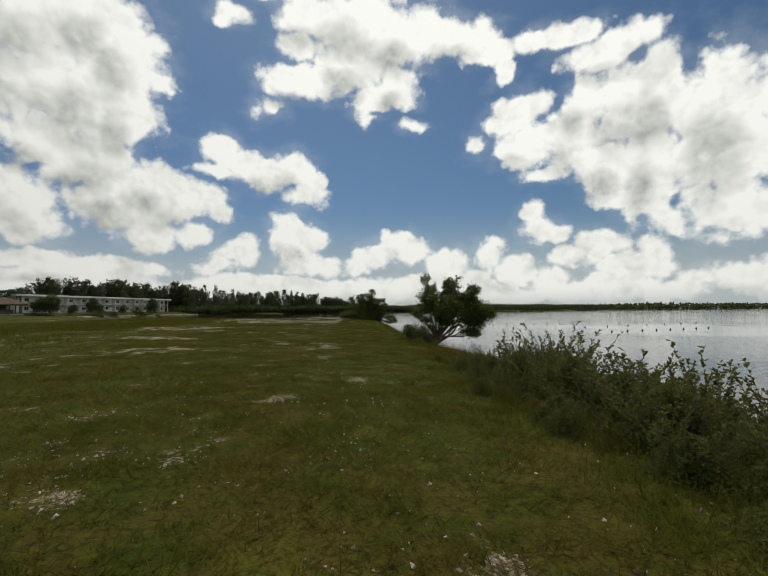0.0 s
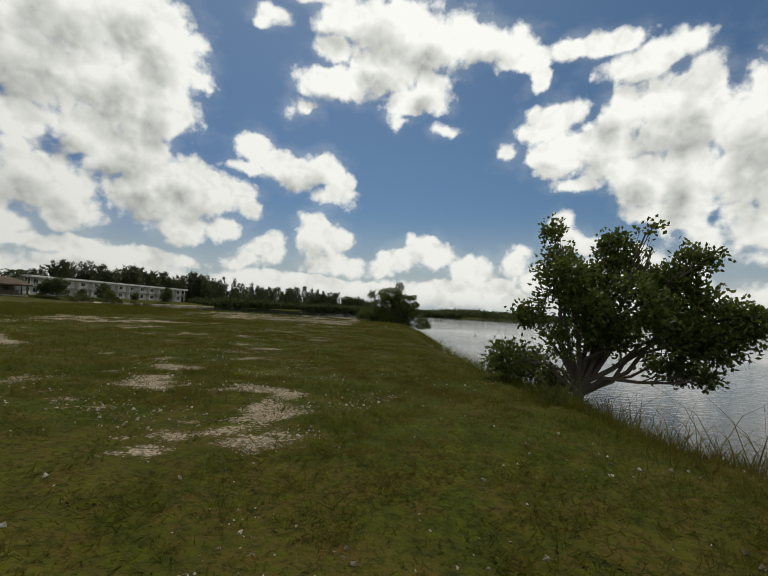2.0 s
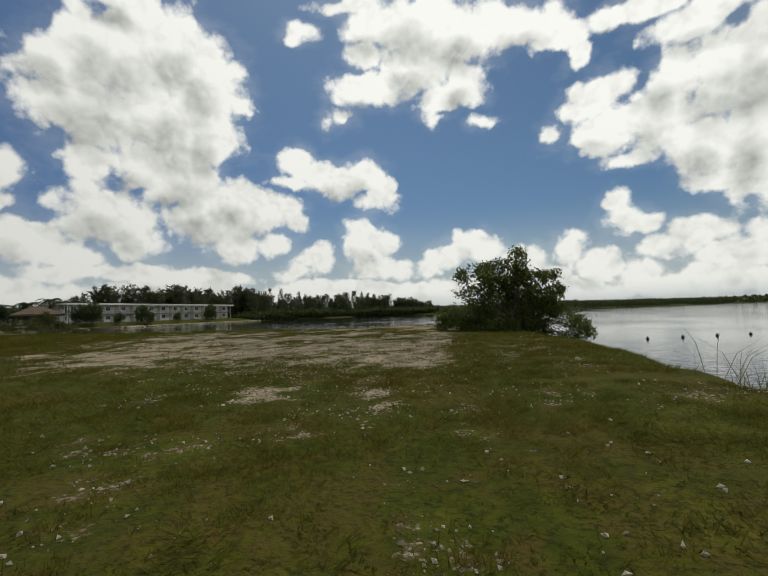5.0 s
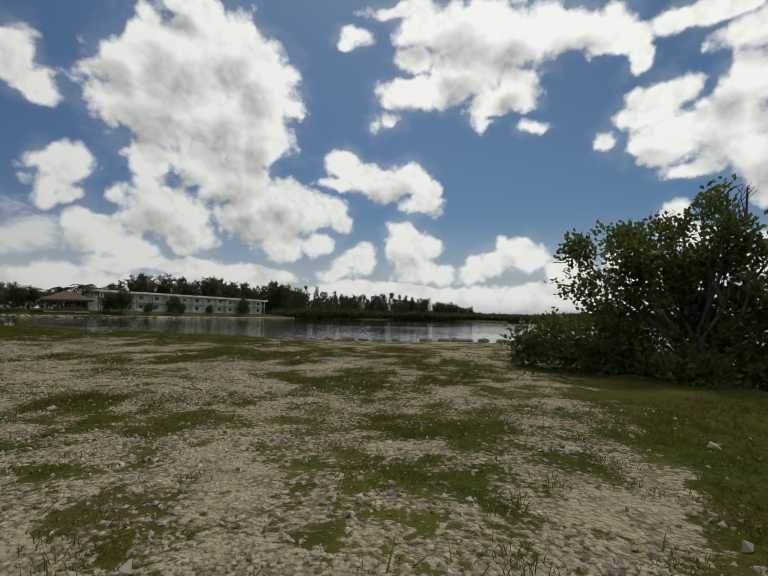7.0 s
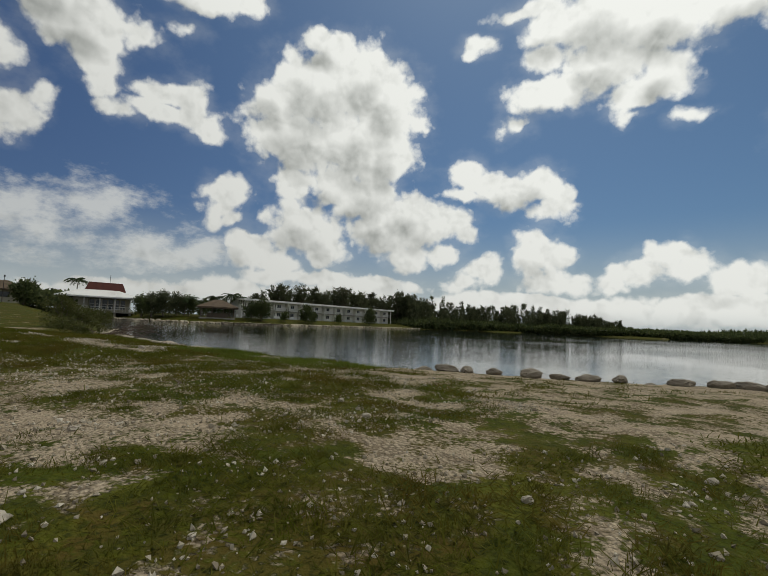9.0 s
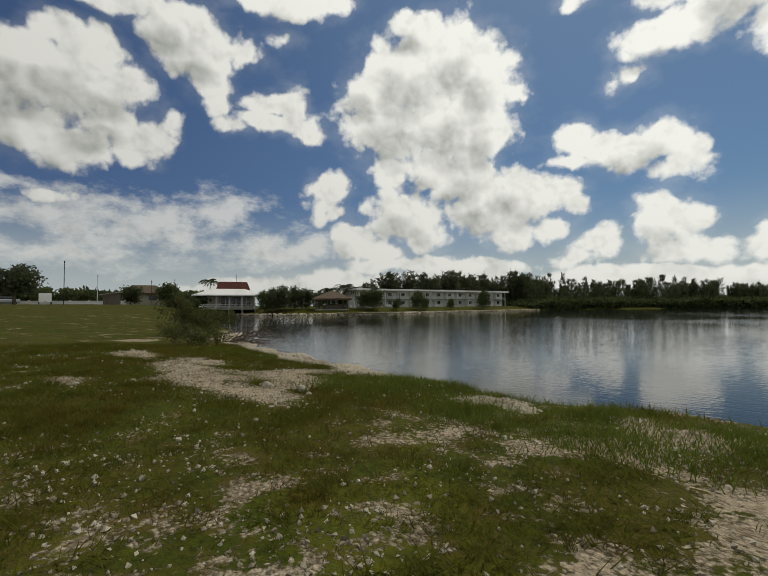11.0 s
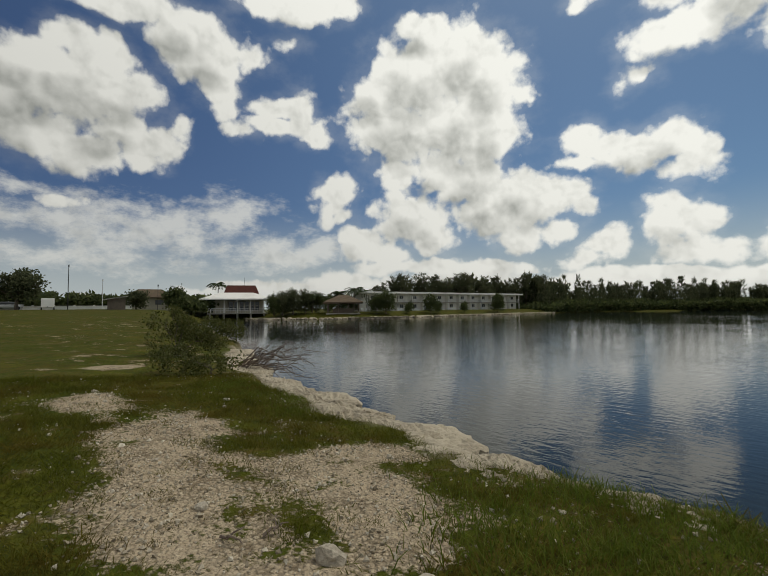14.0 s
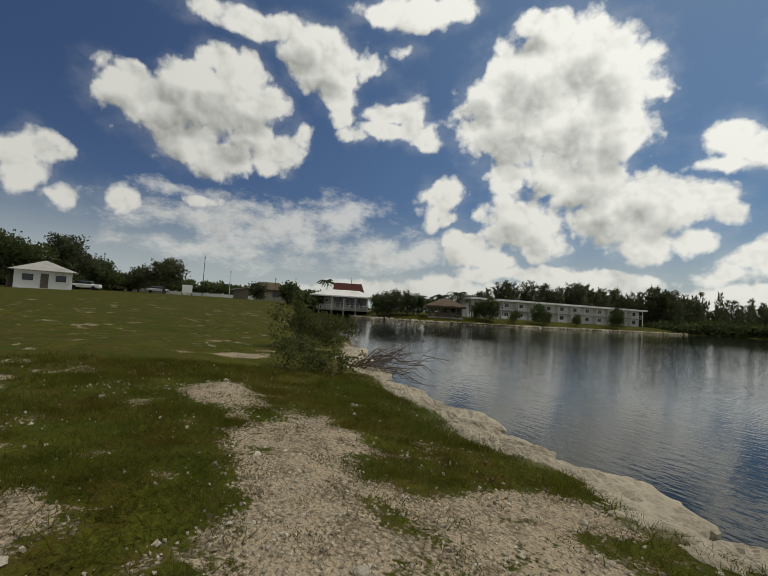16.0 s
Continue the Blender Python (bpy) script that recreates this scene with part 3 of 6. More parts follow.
GROWN = [(-3.3, 39.3, 0.8, 1.7), (-3.6, 38.2, 0.7, 1.0), (-8.7, 41.0, 0.7, 0.35), (-5.6, 41.3, 0.5, 0.5), (-6.2, 46.0, 0.9, 0.8), (-6.0, 44.1, 0.5, 0.8), (-7.25, 43.3, 0.45, 0.5), (-7.9, 43.4, 0.5, 0.4), (-9.6, 46.7, 1.4, 0.8),
         (-10.1, 45.8, 0.7, 0.35), (-9.9, 46.6, 0.9, 0.45), (-11.5, 45.7, 0.4, 0.25), (-8.4, 48.2, 0.6, 0.6), (-10.8, 48.2, 1.2, 0.5), (-21.6, 50.6, 0.4, 0.25), (-20.75, 50.0, 0.35, 0.16), (-19.9, 50.0, 0.3, 0.13), (-19.4, 50.0, 0.3, 0.13), (-21.7, 51.4, 0.6, 0.35)]
GROWN += [(-10.5, 45.0, 0.55, 0.45), (-10.8, 46.3, 0.6, 0.4), (-9.2, 45.6, 0.55, 0.9), (-8.5, 45.2, 0.4, 0.7), (-8.8, 46.4, 0.9, 0.7), (-8.5, 48.1, 1.3, 0.6), (-6.9, 46.6, 0.7, 0.9), (-7.4, 48.9, 1.2, 0.4), (-5.3, 40.7, 0.4, 0.8), (-5.4, 43.6, 0.8, 0.9), (-6.9, 43.2, 0.7, 0.7), (-3.2, 40.8, 0.9, 1.6), (-8.3, 40.5, 0.35, 0.4), (-7.6, 40.7, 0.25, 0.4), (-10.1, 46.9, 1.6, 0.7), (-3.3, 46.0, 1.5, 1.5), (-10.2, 47.5, 0.9, 0.7), (-11.1, 45.6, 0.45, 0.4),
         (-13.0, 48.6, 1.8, 0.9), (-8.3, 48.0, 0.7, 0.6), (-17.4, 49.0, 0.9, 0.35), (-14.4, 48.1, 0.8, 0.8), (-13.6, 46.6, 0.4, 0.4), (-12.2, 48.1, 0.4, 0.4), (-20.0, 50.15, 0.12, 0.5), (-22.5, 51.5, 0.8, 0.6), (-18.2, 51.1, 0.8, 0.6),
         (-21.4, 50.4, 0.3, 0.25), (-24.8, 51.7, 1.1, 0.7), (-3.0, 38.0, 0.9, 1.6)]


def stony_zone(x, y):
    """The gravel of the point, which grass covers only in clumps."""
    south = 1 - step01(y, 45, 49)
    return step01(y, 33, 37) * step01(-x - 3.0 * south, 0, 3 - 1.6 * south) * (1 - step01(-x, 14, 20)) * (y < 60)


def clump_map(x, y):
    """Where clumps of grass stand on the gravel."""
    return step01(fbm(x * 2.3, y * 2.3, 53, 3), 0.345, 0.45)


def bare_map(x, y, d=None):
    """0 where grass grows, 1 on bare gravel and sand."""
    d = shore_distance(x, y) if d is None else d
    n = fbm(x * 0.42, y * 0.5, 11, 5)
    mid = fbm(x * 1.1, y * 1.25, 17, 4)
    fine = fbm(x * 3.0, y * 3.0, 14, 3)
    wob = (fbm(x * 1.3, y * 1.3, 44, 4) - 0.5) * 1.5 + (fine - 0.5) * 1.3

    def field(spots):
        v = np.zeros(x.shape)
        for cx, cy, rx, ry in spots:
            v = np.maximum(v, 1.25 - np.hypot((x - cx) / rx, (y - cy) / ry))
        return step01(v + wob * 0.6, -0.15, 0.75) * 0.9

    zone = stony_zone(x, y)
    west = step01(-x, 25, 29) * (1 - step01(-x, 60, 75)) * step01(mid * 0.6 + fine * 0.4, 0.58, 0.68) * 0.48
    thin = 0.70 + 0.30 * step01(-x, 6, 10)
    lawn = np.maximum(field(BARE) * thin * (0.30 + 0.70 * step01(fine, 0.35, 0.6)), step01(mid * 0.5 + fine * 0.5, 0.58, 0.72) * (0.30 + 0.22 * step01(-x, 0.3, 2)))
    mixed = step01(n * 0.3 + mid * 0.4 + fine * 0.3, 0.36, 0.52) * 0.9
    strip = step01(d, 0.2, 0.8) * (1 - step01(d, 1.2, 2.4)) * step01(y, 46, 49) * step01(-x, 1, 4) * (1 - step01(-x, 10, 15)) * step01(mid, 0.35, 0.5)
    stones = np.maximum.reduce([zone * np.maximum(mixed, field(GRAVEL)), field(TRACK), strip * 0.9])
    lawn = lawn * (1 - step01(-x, 30, 38))
    grown = field(GROWN)
    v = np.maximum.reduce([lawn * (1 - zone), west, stones * (1 - grown * 0.68), zone * (0.42 - 0.26 * grown)])
    crest = step01(d, 1.2, 2.2) * (1 - step01(d, 4, 6)) * (y < 33)
    return np.clip(v * (1 - 0.6 * crest), 0, 1)


def axis_steps(lo, hi, step, far_lo, far_hi, grow=1.22):
    mid = list(np.arange(lo, hi, step))
    out, s = [], step
    v = lo
    while v > far_lo:
        s *= grow
        v -= s
        out.append(v)
    right, s, v = [], step, mid[-1]
    while v < far_hi:
        s *= grow
        v += s
        right.append(v)
    return np.array(out[::-1] + mid + right)


def grid_mesh(name, xs, ys, zfun, mat, smooth=True):
    gx, gy = np.meshgrid(xs, ys)
    gz = zfun(gx, gy)
    nx = len(xs)
    i = (np.arange(len(ys) - 1)[:, None] * nx + np.arange(nx - 1)[None, :]).ravel()
    return mesh_object(name, np.stack([gx, gy, gz], -1).reshape(-1, 3), np.stack([i, i + 1, i + nx + 1, i + nx], 1), mat, None, smooth), gx, gy


def attribute(ob, name, values):
    ob.data.attributes.new(name, "FLOAT", "POINT").data.foreach_set("value", np.asarray(values, np.float32).ravel())


ground, gx, gy = grid_mesh("ground", axis_steps(-44, 7, 0.2, -4300, 4300), axis_steps(-3, 57, 0.2, -2900, 4300), land_height, M_GROUND)
gb = bare_map(gx, gy)
attribute(ground, "bare", np.maximum(gb * (1 - 0.35 * stony_zone(gx, gy) * clump_map(gx, gy)), stony_zone(gx, gy) * (0.62 - 0.50 * clump_map(gx, gy) * (1 - gb))))
gd = shore_distance(gx, gy)
attribute(ground, "rocky", step01(gd, -1.5, -0.2) * (1 - step01(gd + (fbm(gx * 1.3, gy * 1.3, 61, 3) - 0.5) * 1.6 - 0.7 * (gy < 36), 0.1, 0.6)) * (step01(gy, 44, 50) * (gy < 62) + 0.8 * (gy < 34) * (gy > 9)))
tagged(ground, "patchy grass and pale coral gravel beside the water", "ground", kind="structure")
water, wx, wy = grid_mesh("water", axis_steps(-60, 30, 1.5, -4300, 4300, 1.4), axis_steps(-10, 130, 1.5, -2900, 4300, 1.4), lambda x, y: np.full(x.shape, WATER_Z), M_WATER)
attribute(water, "shallow", step01(shore_distance(wx, wy), -7, -0.5) * (wy < 60) * (wy > 47))
tagged(water, "calm water mirroring clouds with faint ripples", "water", kind="structure")


def ground_z(x, y):
    return float(land_height(np.array([float(x)]), np.array([float(y)]))[0])


def unit(v):
    return v / np.maximum(np.linalg.norm(v, axis=-1, keepdims=True), 1e-9)


def leaf_mesh(name, points, dirs, length, width, mat, parent, rng, fold=0.25, kite=0.5):
    """Many leaves in one mesh: each a folded kite of four corners from its point along its direction."""
    n = len(points)
    length, width = np.broadcast_to(length, n)[:, None], np.broadcast_to(width, n)[:, None]
    d = unit(dirs)
    s = unit(np.cross(d, rng.normal(size=(n, 3))))
    u = np.cross(s, d)
    mid = points + d * length * kite - u * length * fold * 0.4
    v = np.stack([points, mid + s * width + u * width * fold, points + d * length, mid - s * width + u * width * fold], 1).reshape(-1, 3)
    return mesh_object(name, v, np.arange(4 * n).reshape(n, 4), mat, parent)


def lobe_tips(lobes, per_volume, rng, gaps=0.34):
    """Twig tips in a crown of ellipsoid lobes (x, y, z, rx, ry, rz), denser outside, with gaps; also the way out from each lobe's heart."""
    pts, out = [], []
    for cx, cy, cz, rx, ry, rz in lobes:
        n = int(per_volume * (rx * ry * rz) ** (2 / 3)) + 6
        d = unit(rng.normal(size=(n, 3)))
        r = rng.uniform(0.25, 1.0, n)[:, None] ** 0.55 * (1 + 0.22 * rng.normal(size=(n, 1)).clip(-1.5, 1.5))
        p = d * r * (rx, ry, rz) + (cx, cy, cz)
        keep = vnoise(p[:, 0] * 2.6 + p[:, 2] * 2.1, p[:, 1] * 2.6 - p[:, 2] * 2.3, 21) > gaps
        pts.append(p[keep])
        out.append(unit(d[keep] + (0, 0, 0.45)))
    return np.concatenate(pts), np.concatenate(out)


def limb(bm, a, b, r0, r1, rng, bend=0.12, seg=4, sides=6):
    a, b = np.array(a, float), np.array(b, float)
    n = np.linalg.norm(b - a)
    pts = [a + (b - a) * k / seg + (rng.normal(size=3) * bend * n * 0.4 * math.sin(math.pi * k / seg)) + np.array((0, 0, 0.1 * n * math.sin(math.pi * k / seg))) for k in range(seg + 1)]
    tube(bm, [tuple(p) for p in pts], [r0 + (r1 - r0) * k / seg for k in range(seg + 1)], sides)
    return pts


def broadleaf(name, x, y, z, lobes, trunk, leaf, tips, mat, label, category, seed, turn=0.0, per_tip=11, bark=M_BARK, fork=0.45, gaps=0.34, slim=0.30):
    """A small tree or a bush: trunk with limbs to each lobe and twigs, and a crown of single leaves."""
    rng = np.random.default_rng(seed)
    t = thing(name, x, y, z, turn, label, category)
    bm = bmesh.new()
    r, h = trunk
    top = np.array((rng.normal() * 0.05, rng.normal() * 0.05, h * fork))
    limb(bm, (0, 0, -0.1), top, r, r * 0.75, rng, 0.05)
    for i, (cx, cy, cz, rx, ry, rz) in enumerate(lobes):
        start = top * rng.uniform(0.55, 1.0)
        pts = limb(bm, start, (cx, cy, cz), r * 0.45, r * 0.12, rng)
        for k in range(7):
            d = unit(rng.normal(size=3)) * (rx, ry, rz) * 0.95
            limb(bm, pts[2 + k % 3], np.array((cx, cy, cz)) + d, r * 0.13, r * 0.035, rng, 0.15, 3, 4)
    part("trunk", bm, bark, t)
    p, out = lobe_tips(lobes, tips, rng, gaps)
    n = len(p)
    base = np.repeat(p, per_tip, 0) + rng.normal(size=(n * per_tip, 3)) * leaf * 0.75
    d = np.repeat(out, per_tip, 0) + rng.normal(size=(n * per_tip, 3)) * 0.75
    leaf_mesh("crown", base, d, leaf * rng.uniform(0.65, 1.2, n * per_tip), leaf * slim, mat, t, rng)
    return t


# ------------------------------------------------------------------ trees and bushes by the water
broadleaf("shore_tree", 2.29, 18.64, ground_z(2.29, 18.64) - 0.08,
          [(-0.44, 0.01, 2.72, 0.12, 0.18, 0.20), (-0.34, 0.32, 2.38, 0.19, 0.25, 0.24), (-0.22, -0.25, 2.04, 0.39, 0.37, 0.26), (0.44, 0.31, 2.52, 0.28, 0.29, 0.23), (0.74, -0.13, 2.65, 0.13, 0.15, 0.13), (0.82, -0.05, 2.45, 0.11, 0.10, 0.07),
           (0.37, 0.23, 2.10, 0.37, 0.37, 0.28), (-0.08, -0.06, 1.66, 0.52, 0.49, 0.33), (-0.71, 0.03, 1.43, 0.30, 0.25, 0.14), (0.54, -0.33, 1.60, 0.50, 0.52, 0.41), (1.00, 0.18, 1.98, 0.31, 0.29, 0.20), (1.25, 0.03, 2.25, 0.24, 0.25, 0.20),
           (1.48, -0.12, 2.30, 0.08, 0.08, 0.06), (1.18, 0.20, 1.73, 0.43, 0.45, 0.35), (0.97, -0.14, 1.23, 0.48, 0.48, 0.35), (1.33, -0.03, 1.22, 0.38, 0.39, 0.30), (-0.07, -0.26, 1.14, 0.47, 0.43, 0.28), (1.70, -0.07, 1.55, 0.25, 0.23, 0.15),
           (1.90, -0.21, 1.40, 0.20, 0.24, 0.20), (1.57, -0.17, 1.16, 0.21, 0.24, 0.21), (1.16, 0.18, 0.78, 0.34, 0.29, 0.16), (1.44, -0.15, 0.69, 0.08, 0.10, 0.08), (-0.97, -0.01, 0.72, 0.38, 0.39, 0.30), (-0.54, 0.34, 0.67, 0.39, 0.42, 0.34),
           (-0.31, 0.32, 0.41, 0.29, 0.26, 0.17), (0.22, 0.16, 1.26, 0.32, 0.35, 0.28)],
          (0.085, 1.5), 0.072, 1500, M_LEAF_DARK, "dark green waxy-leaved tree leaning over the shore", "tree", 41, -22, 11, fork=0.32, gaps=0.33).scale = (1.18, 1.18, 1.15)
broadleaf("point_bush", -1.6, 46.3, 1.0,
          [(0.32, -0.38, 3.58, 0.40, 0.33, 0.17), (0.58, -0.32, 3.62, 0.16, 0.15, 0.10), (0.08, 0.50, 3.33, 0.40, 0.43, 0.34), (0.31, -0.65, 2.91, 0.33, 0.38, 0.33), (-0.47, 0.16, 3.10, 0.28, 0.30, 0.24), (-1.04, 0.37, 3.08, 0.29, 0.27, 0.18),
           (-1.32, -0.50, 2.59, 0.72, 0.66, 0.43), (-1.91, -0.71, 2.69, 0.19, 0.23, 0.22), (-1.39, -0.36, 1.94, 0.72, 0.75, 0.58), (-0.54, 0.25, 2.20, 0.76, 0.80, 0.62), (0.07, 0.10, 2.32, 0.61, 0.66, 0.54), (0.81, -0.56, 2.48, 0.52, 0.43, 0.23),
           (1.28, -0.11, 2.52, 0.44, 0.37, 0.20), (1.53, 0.27, 2.01, 0.31, 0.33, 0.26), (0.95, -0.12, 1.83, 0.64, 0.61, 0.42), (0.57, 0.21, 1.38, 0.78, 0.79, 0.59), (-0.07, 0.75, 1.38, 0.94, 0.93, 0.67), (-0.81, 0.29, 1.16, 0.98, 0.93, 0.63),
           (-1.74, -0.17, 1.07, 0.73, 0.70, 0.48), (-2.62, -0.50, 1.13, 0.53, 0.49, 0.32), (-2.93, -0.25, 0.81, 0.31, 0.35, 0.29), (1.31, 0.02, 1.26, 0.56, 0.52, 0.34), (1.80, 0.63, 1.09, 0.30, 0.27, 0.17), (2.04, 0.44, 1.21, 0.27, 0.23, 0.13),
           (2.13, -0.29, 0.74, 0.39, 0.37, 0.25), (2.45, 0.68, 0.81, 0.33, 0.33, 0.25), (0.27, -0.05, 0.59, 0.79, 0.76, 0.53), (0.82, 0.31, 0.49, 0.51, 0.55, 0.45), (-0.38, -0.63, 0.62, 0.96, 0.77, 0.38), (-1.14, -0.63, 0.73, 0.85, 0.67, 0.32),
           (-2.03, -0.48, 0.77, 0.67, 0.53, 0.26), (1.88, 0.62, 0.19, 0.34, 0.27, 0.13), (2.30, 0.29, 0.28, 0.27, 0.26, 0.19), (2.62, 0.56, 0.39, 0.23, 0.25, 0.21)],
          (0.10, 1.0), 0.105, 520, M_LEAF_DARK, "large dense dark green bush on the point", "bush", 42, -16, 11, gaps=0.34)
broadleaf("bank_bush", -30.6, 52.7, ground_z(-30.6, 52.7) - 0.2,
          [(-0.2, 0.0, 0.6, 0.65, 0.6, 0.5), (0.2, 0.1, 1.15, 0.42, 0.5, 0.4), (-0.6, 0.2, 1.25, 0.45, 0.45, 0.4), (-0.2, 0.1, 1.55, 0.25, 0.3, 0.22), (0.75, 0.2, 0.85, 0.36, 0.4, 0.32), (1.15, 0.1, 0.6, 0.34, 0.35, 0.25), (0.1, -0.5, 0.35, 0.65, 0.45, 0.32)],
          (0.05, 0.9), 0.085, 620, M_SHRUB, "olive green bush spilling over the canal bank", "bush", 43, 60).scale = (0.86, 0.86, 0.95)
broadleaf("bank_bush", -26.9, 52.2, ground_z(-26.9, 52.2) - 0.05,
          [(0.0, 0.0, 0.28, 0.65, 0.55, 0.3), (-0.8, 0.1, 0.38, 0.6, 0.5, 0.33), (0.5, 0.3, 0.22, 0.35, 0.35, 0.22)],
          (0.03, 0.4), 0.07, 800, M_SHRUB, "low olive bush with dry stems on the canal bank", "bush", 44, 60)
broadleaf("bank_bush", -36.5, 55.8, ground_z(-36.5, 55.8) - 0.1,
          [(0.0, 0.0, 0.6, 0.9, 0.8, 0.5), (1.0, 0.1, 0.45, 0.6, 0.6, 0.4), (-0.9, 0.1, 0.5, 0.7, 0.6, 0.4)],
          (0.05, 0.7), 0.10, 480, M_SHRUB, "rounded olive bush on the canal bank", "bush", 45, 60)

bm, rng = bmesh.new(), np.random.default_rng(5)
for k in range(26):
    a = np.array((rng.uniform(-0.5, 0.2), rng.uniform(-0.4, 0.4), rng.uniform(0.0, 0.25)))
    b = a + np.array((rng.uniform(0.7, 2.2), rng.uniform(-0.7, 0.7), rng.uniform(-0.25, 0.65)))
    pts = limb(bm, a, b, 0.02, 0.006, rng, 0.2, 5, 5)
    for j in range(3):
        limb(bm, pts[2 + j], pts[2 + j] + rng.normal(size=3) * (0.3, 0.3, 0.2) + (0.25, 0, 0.1), 0.008, 0.003, rng, 0.2, 3, 4)
dead = part("dead_branch", bm, M_DEAD)
dead.matrix_basis = pose(-28.0, 53.7, ground_z(-28, 53.2) - 0.1, 0, 0, 35)
tagged(dead, "tangle of bare dead branches hanging over the bank", "branches")

# shrubs and weeds in a row on the bay shore
def stalk_shrub(x, y, stems, height, seed):
    """A feathery shrub: a fan of thin stems that fork, set with narrow leaves, and a leafy foot."""
    rng = np.random.default_rng(seed)
    t = thing("shore_shrub", x, y, ground_z(x, y) - 0.04, 0, "feathery olive-grey shrub of thin stalks on the bay shore", "shrub", "shrubs along the bay shore")
    bm, pts, dirs = bmesh.new(), [], []
    for k in range(stems):
        a, r = rng.uniform(0, 6.283), abs(rng.normal()) * 0.22
        foot = np.array((math.cos(a) * r, math.sin(a) * r, 0.0))
        h = height * rng.uniform(0.45, 1.08)
        tip = foot + np.array((math.cos(a) * 0.35, math.sin(a) * 0.35, 0)) * h * rng.uniform(0.2, 1.2) + (0, 0, h)
        runs = [limb(bm, foot, tip, 0.006, 0.002, rng, 0.08, 4, 3)]
        for j in range(4):
            q = runs[0][1 + j % 3]
            runs.append(limb(bm, q, q + (tip - foot) * rng.uniform(0.25, 0.5) + rng.normal(size=3) * 0.09, 0.003, 0.0015, rng, 0.1, 3, 3))
        for run in runs:
            run = np.array(run)
            for _ in range(26 if run is not runs[0] else 34):
                u = rng.uniform(0.15, 1.0) * (len(run) - 1.001)
                i = int(u)
                pts.append(run[i] + (run[i + 1] - run[i]) * (u - i))
                dirs.append((run[-1] - run[0]) / np.linalg.norm(run[-1] - run[0]) + rng.normal(size=3) * 0.6)
    for k in range(6000):
        r, a = abs(rng.normal()) * 0.40, rng.uniform(0, 6.283)
        pts.append(np.array((math.cos(a) * r, math.sin(a) * r, rng.uniform(0.02, 0.80) * height * math.exp(-r * r * 3))))
        dirs.append(rng.normal(size=3) * 0.6 + (0, 0, 0.8))
    tagged(part("stem", bm, M_DEAD, t), kind="stuff")
    n = len(pts)
    leaf_mesh("foliage", np.array(pts), np.array(dirs), 0.055 * rng.uniform(0.6, 1.3, n), 0.012, M_STALK, t, rng)
    return t


SHRUB_SPOTS = [(1.5, 6.6, 0.4), (1.7, 8.0, 0.45), (2.0, 6.2, 0.55), (1.6, 9.4, 0.4), (1.9, 10.3, 0.4), (1.4, 11.5, 0.3), (2.1, 9.6, 0.55), (1.9, 4.6, 0.42), (2.4, 3.4, 0.55), (2.3, 2.4, 0.5), (2.6, 8.2, 0.8), (3.1, 4.6, 0.9), (2.8, 4.2, 0.95), (2.6, 6.0, 1.0), (3.5, 6.7, 1.15), (2.3, 7.4, 0.9), (3.2, 8.2, 1.1), (2.2, 8.8, 0.6), (3.0, 9.4, 0.8), (3.8, 4.9, 1.1), (4.0, 9.0, 0.9), (4.4, 3.2, 1.05), (3.4, 2.4, 0.95), (2.9, 2.9, 0.7), (4.4, 7.4, 1.0), (2.4, 10.4, 0.42), (3.1, 11.3, 0.36), (2.2, 12.2, 0.3), (1.3, 16.9, 0.42), (2.9, 14.4, 0.3), (4.6, 1.0, 1.0), (1.5, 20.6, 0.42), (1.3, 23.5, 0.36), (1.3, 26.8, 0.36),
               (2.0, 5.0, 0.5), (3.0, 5.4, 0.9), (2.9, 7.0, 0.9), (3.7, 7.9, 0.95), (3.6, 5.9, 1.05), (2.7, 8.9, 0.7), (3.3, 3.4, 0.95), (3.6, 10.2, 0.6)]
made = []
for i, (x, y, s) in enumerate(SHRUB_SPOTS):
    if i < 3:
        ob = stalk_shrub(x, y, 15, 1.1, 60 + i)
        made.append(ob)
    else:
        ob = copy_thing(made[i % 3], pose(x, y, ground_z(x, y) - 0.05, 0, 0, 71 * i))
    ob.scale = (s * 1.15, s * 1.15, s * (0.64 if x > 3.3 else 0.8))

# ------------------------------------------------------------------ grass, weeds and gravel
LINE = np.array([(0.3, -4), (0, 0), (-0.5, 9), (-2.2, 20), (-4.2, 34), (-7, 42), (-11, 46.2), (-17, 48.8), (-22, 50), (-27, 51.5)], float)


def line_distance(x, y):
    best = np.full(x.shape, 1e9)
    for (ax, ay), (bx, by) in zip(LINE, LINE[1:]):
        ex, ey = bx - ax, by - ay
        k = np.clip(((x - ax) * ex + (y - ay) * ey) / (ex * ex + ey * ey), 0, 1)
        best = np.minimum(best, np.hypot(x - ax - k * ex, y - ay - k * ey))
    return best


GX, GY = np.arange(-34, 7, 0.2), np.arange(-3, 57, 0.2)
GZ = land_height(*np.meshgrid(GX, GY))
GD = shore_distance(*np.meshgrid(GX, GY))


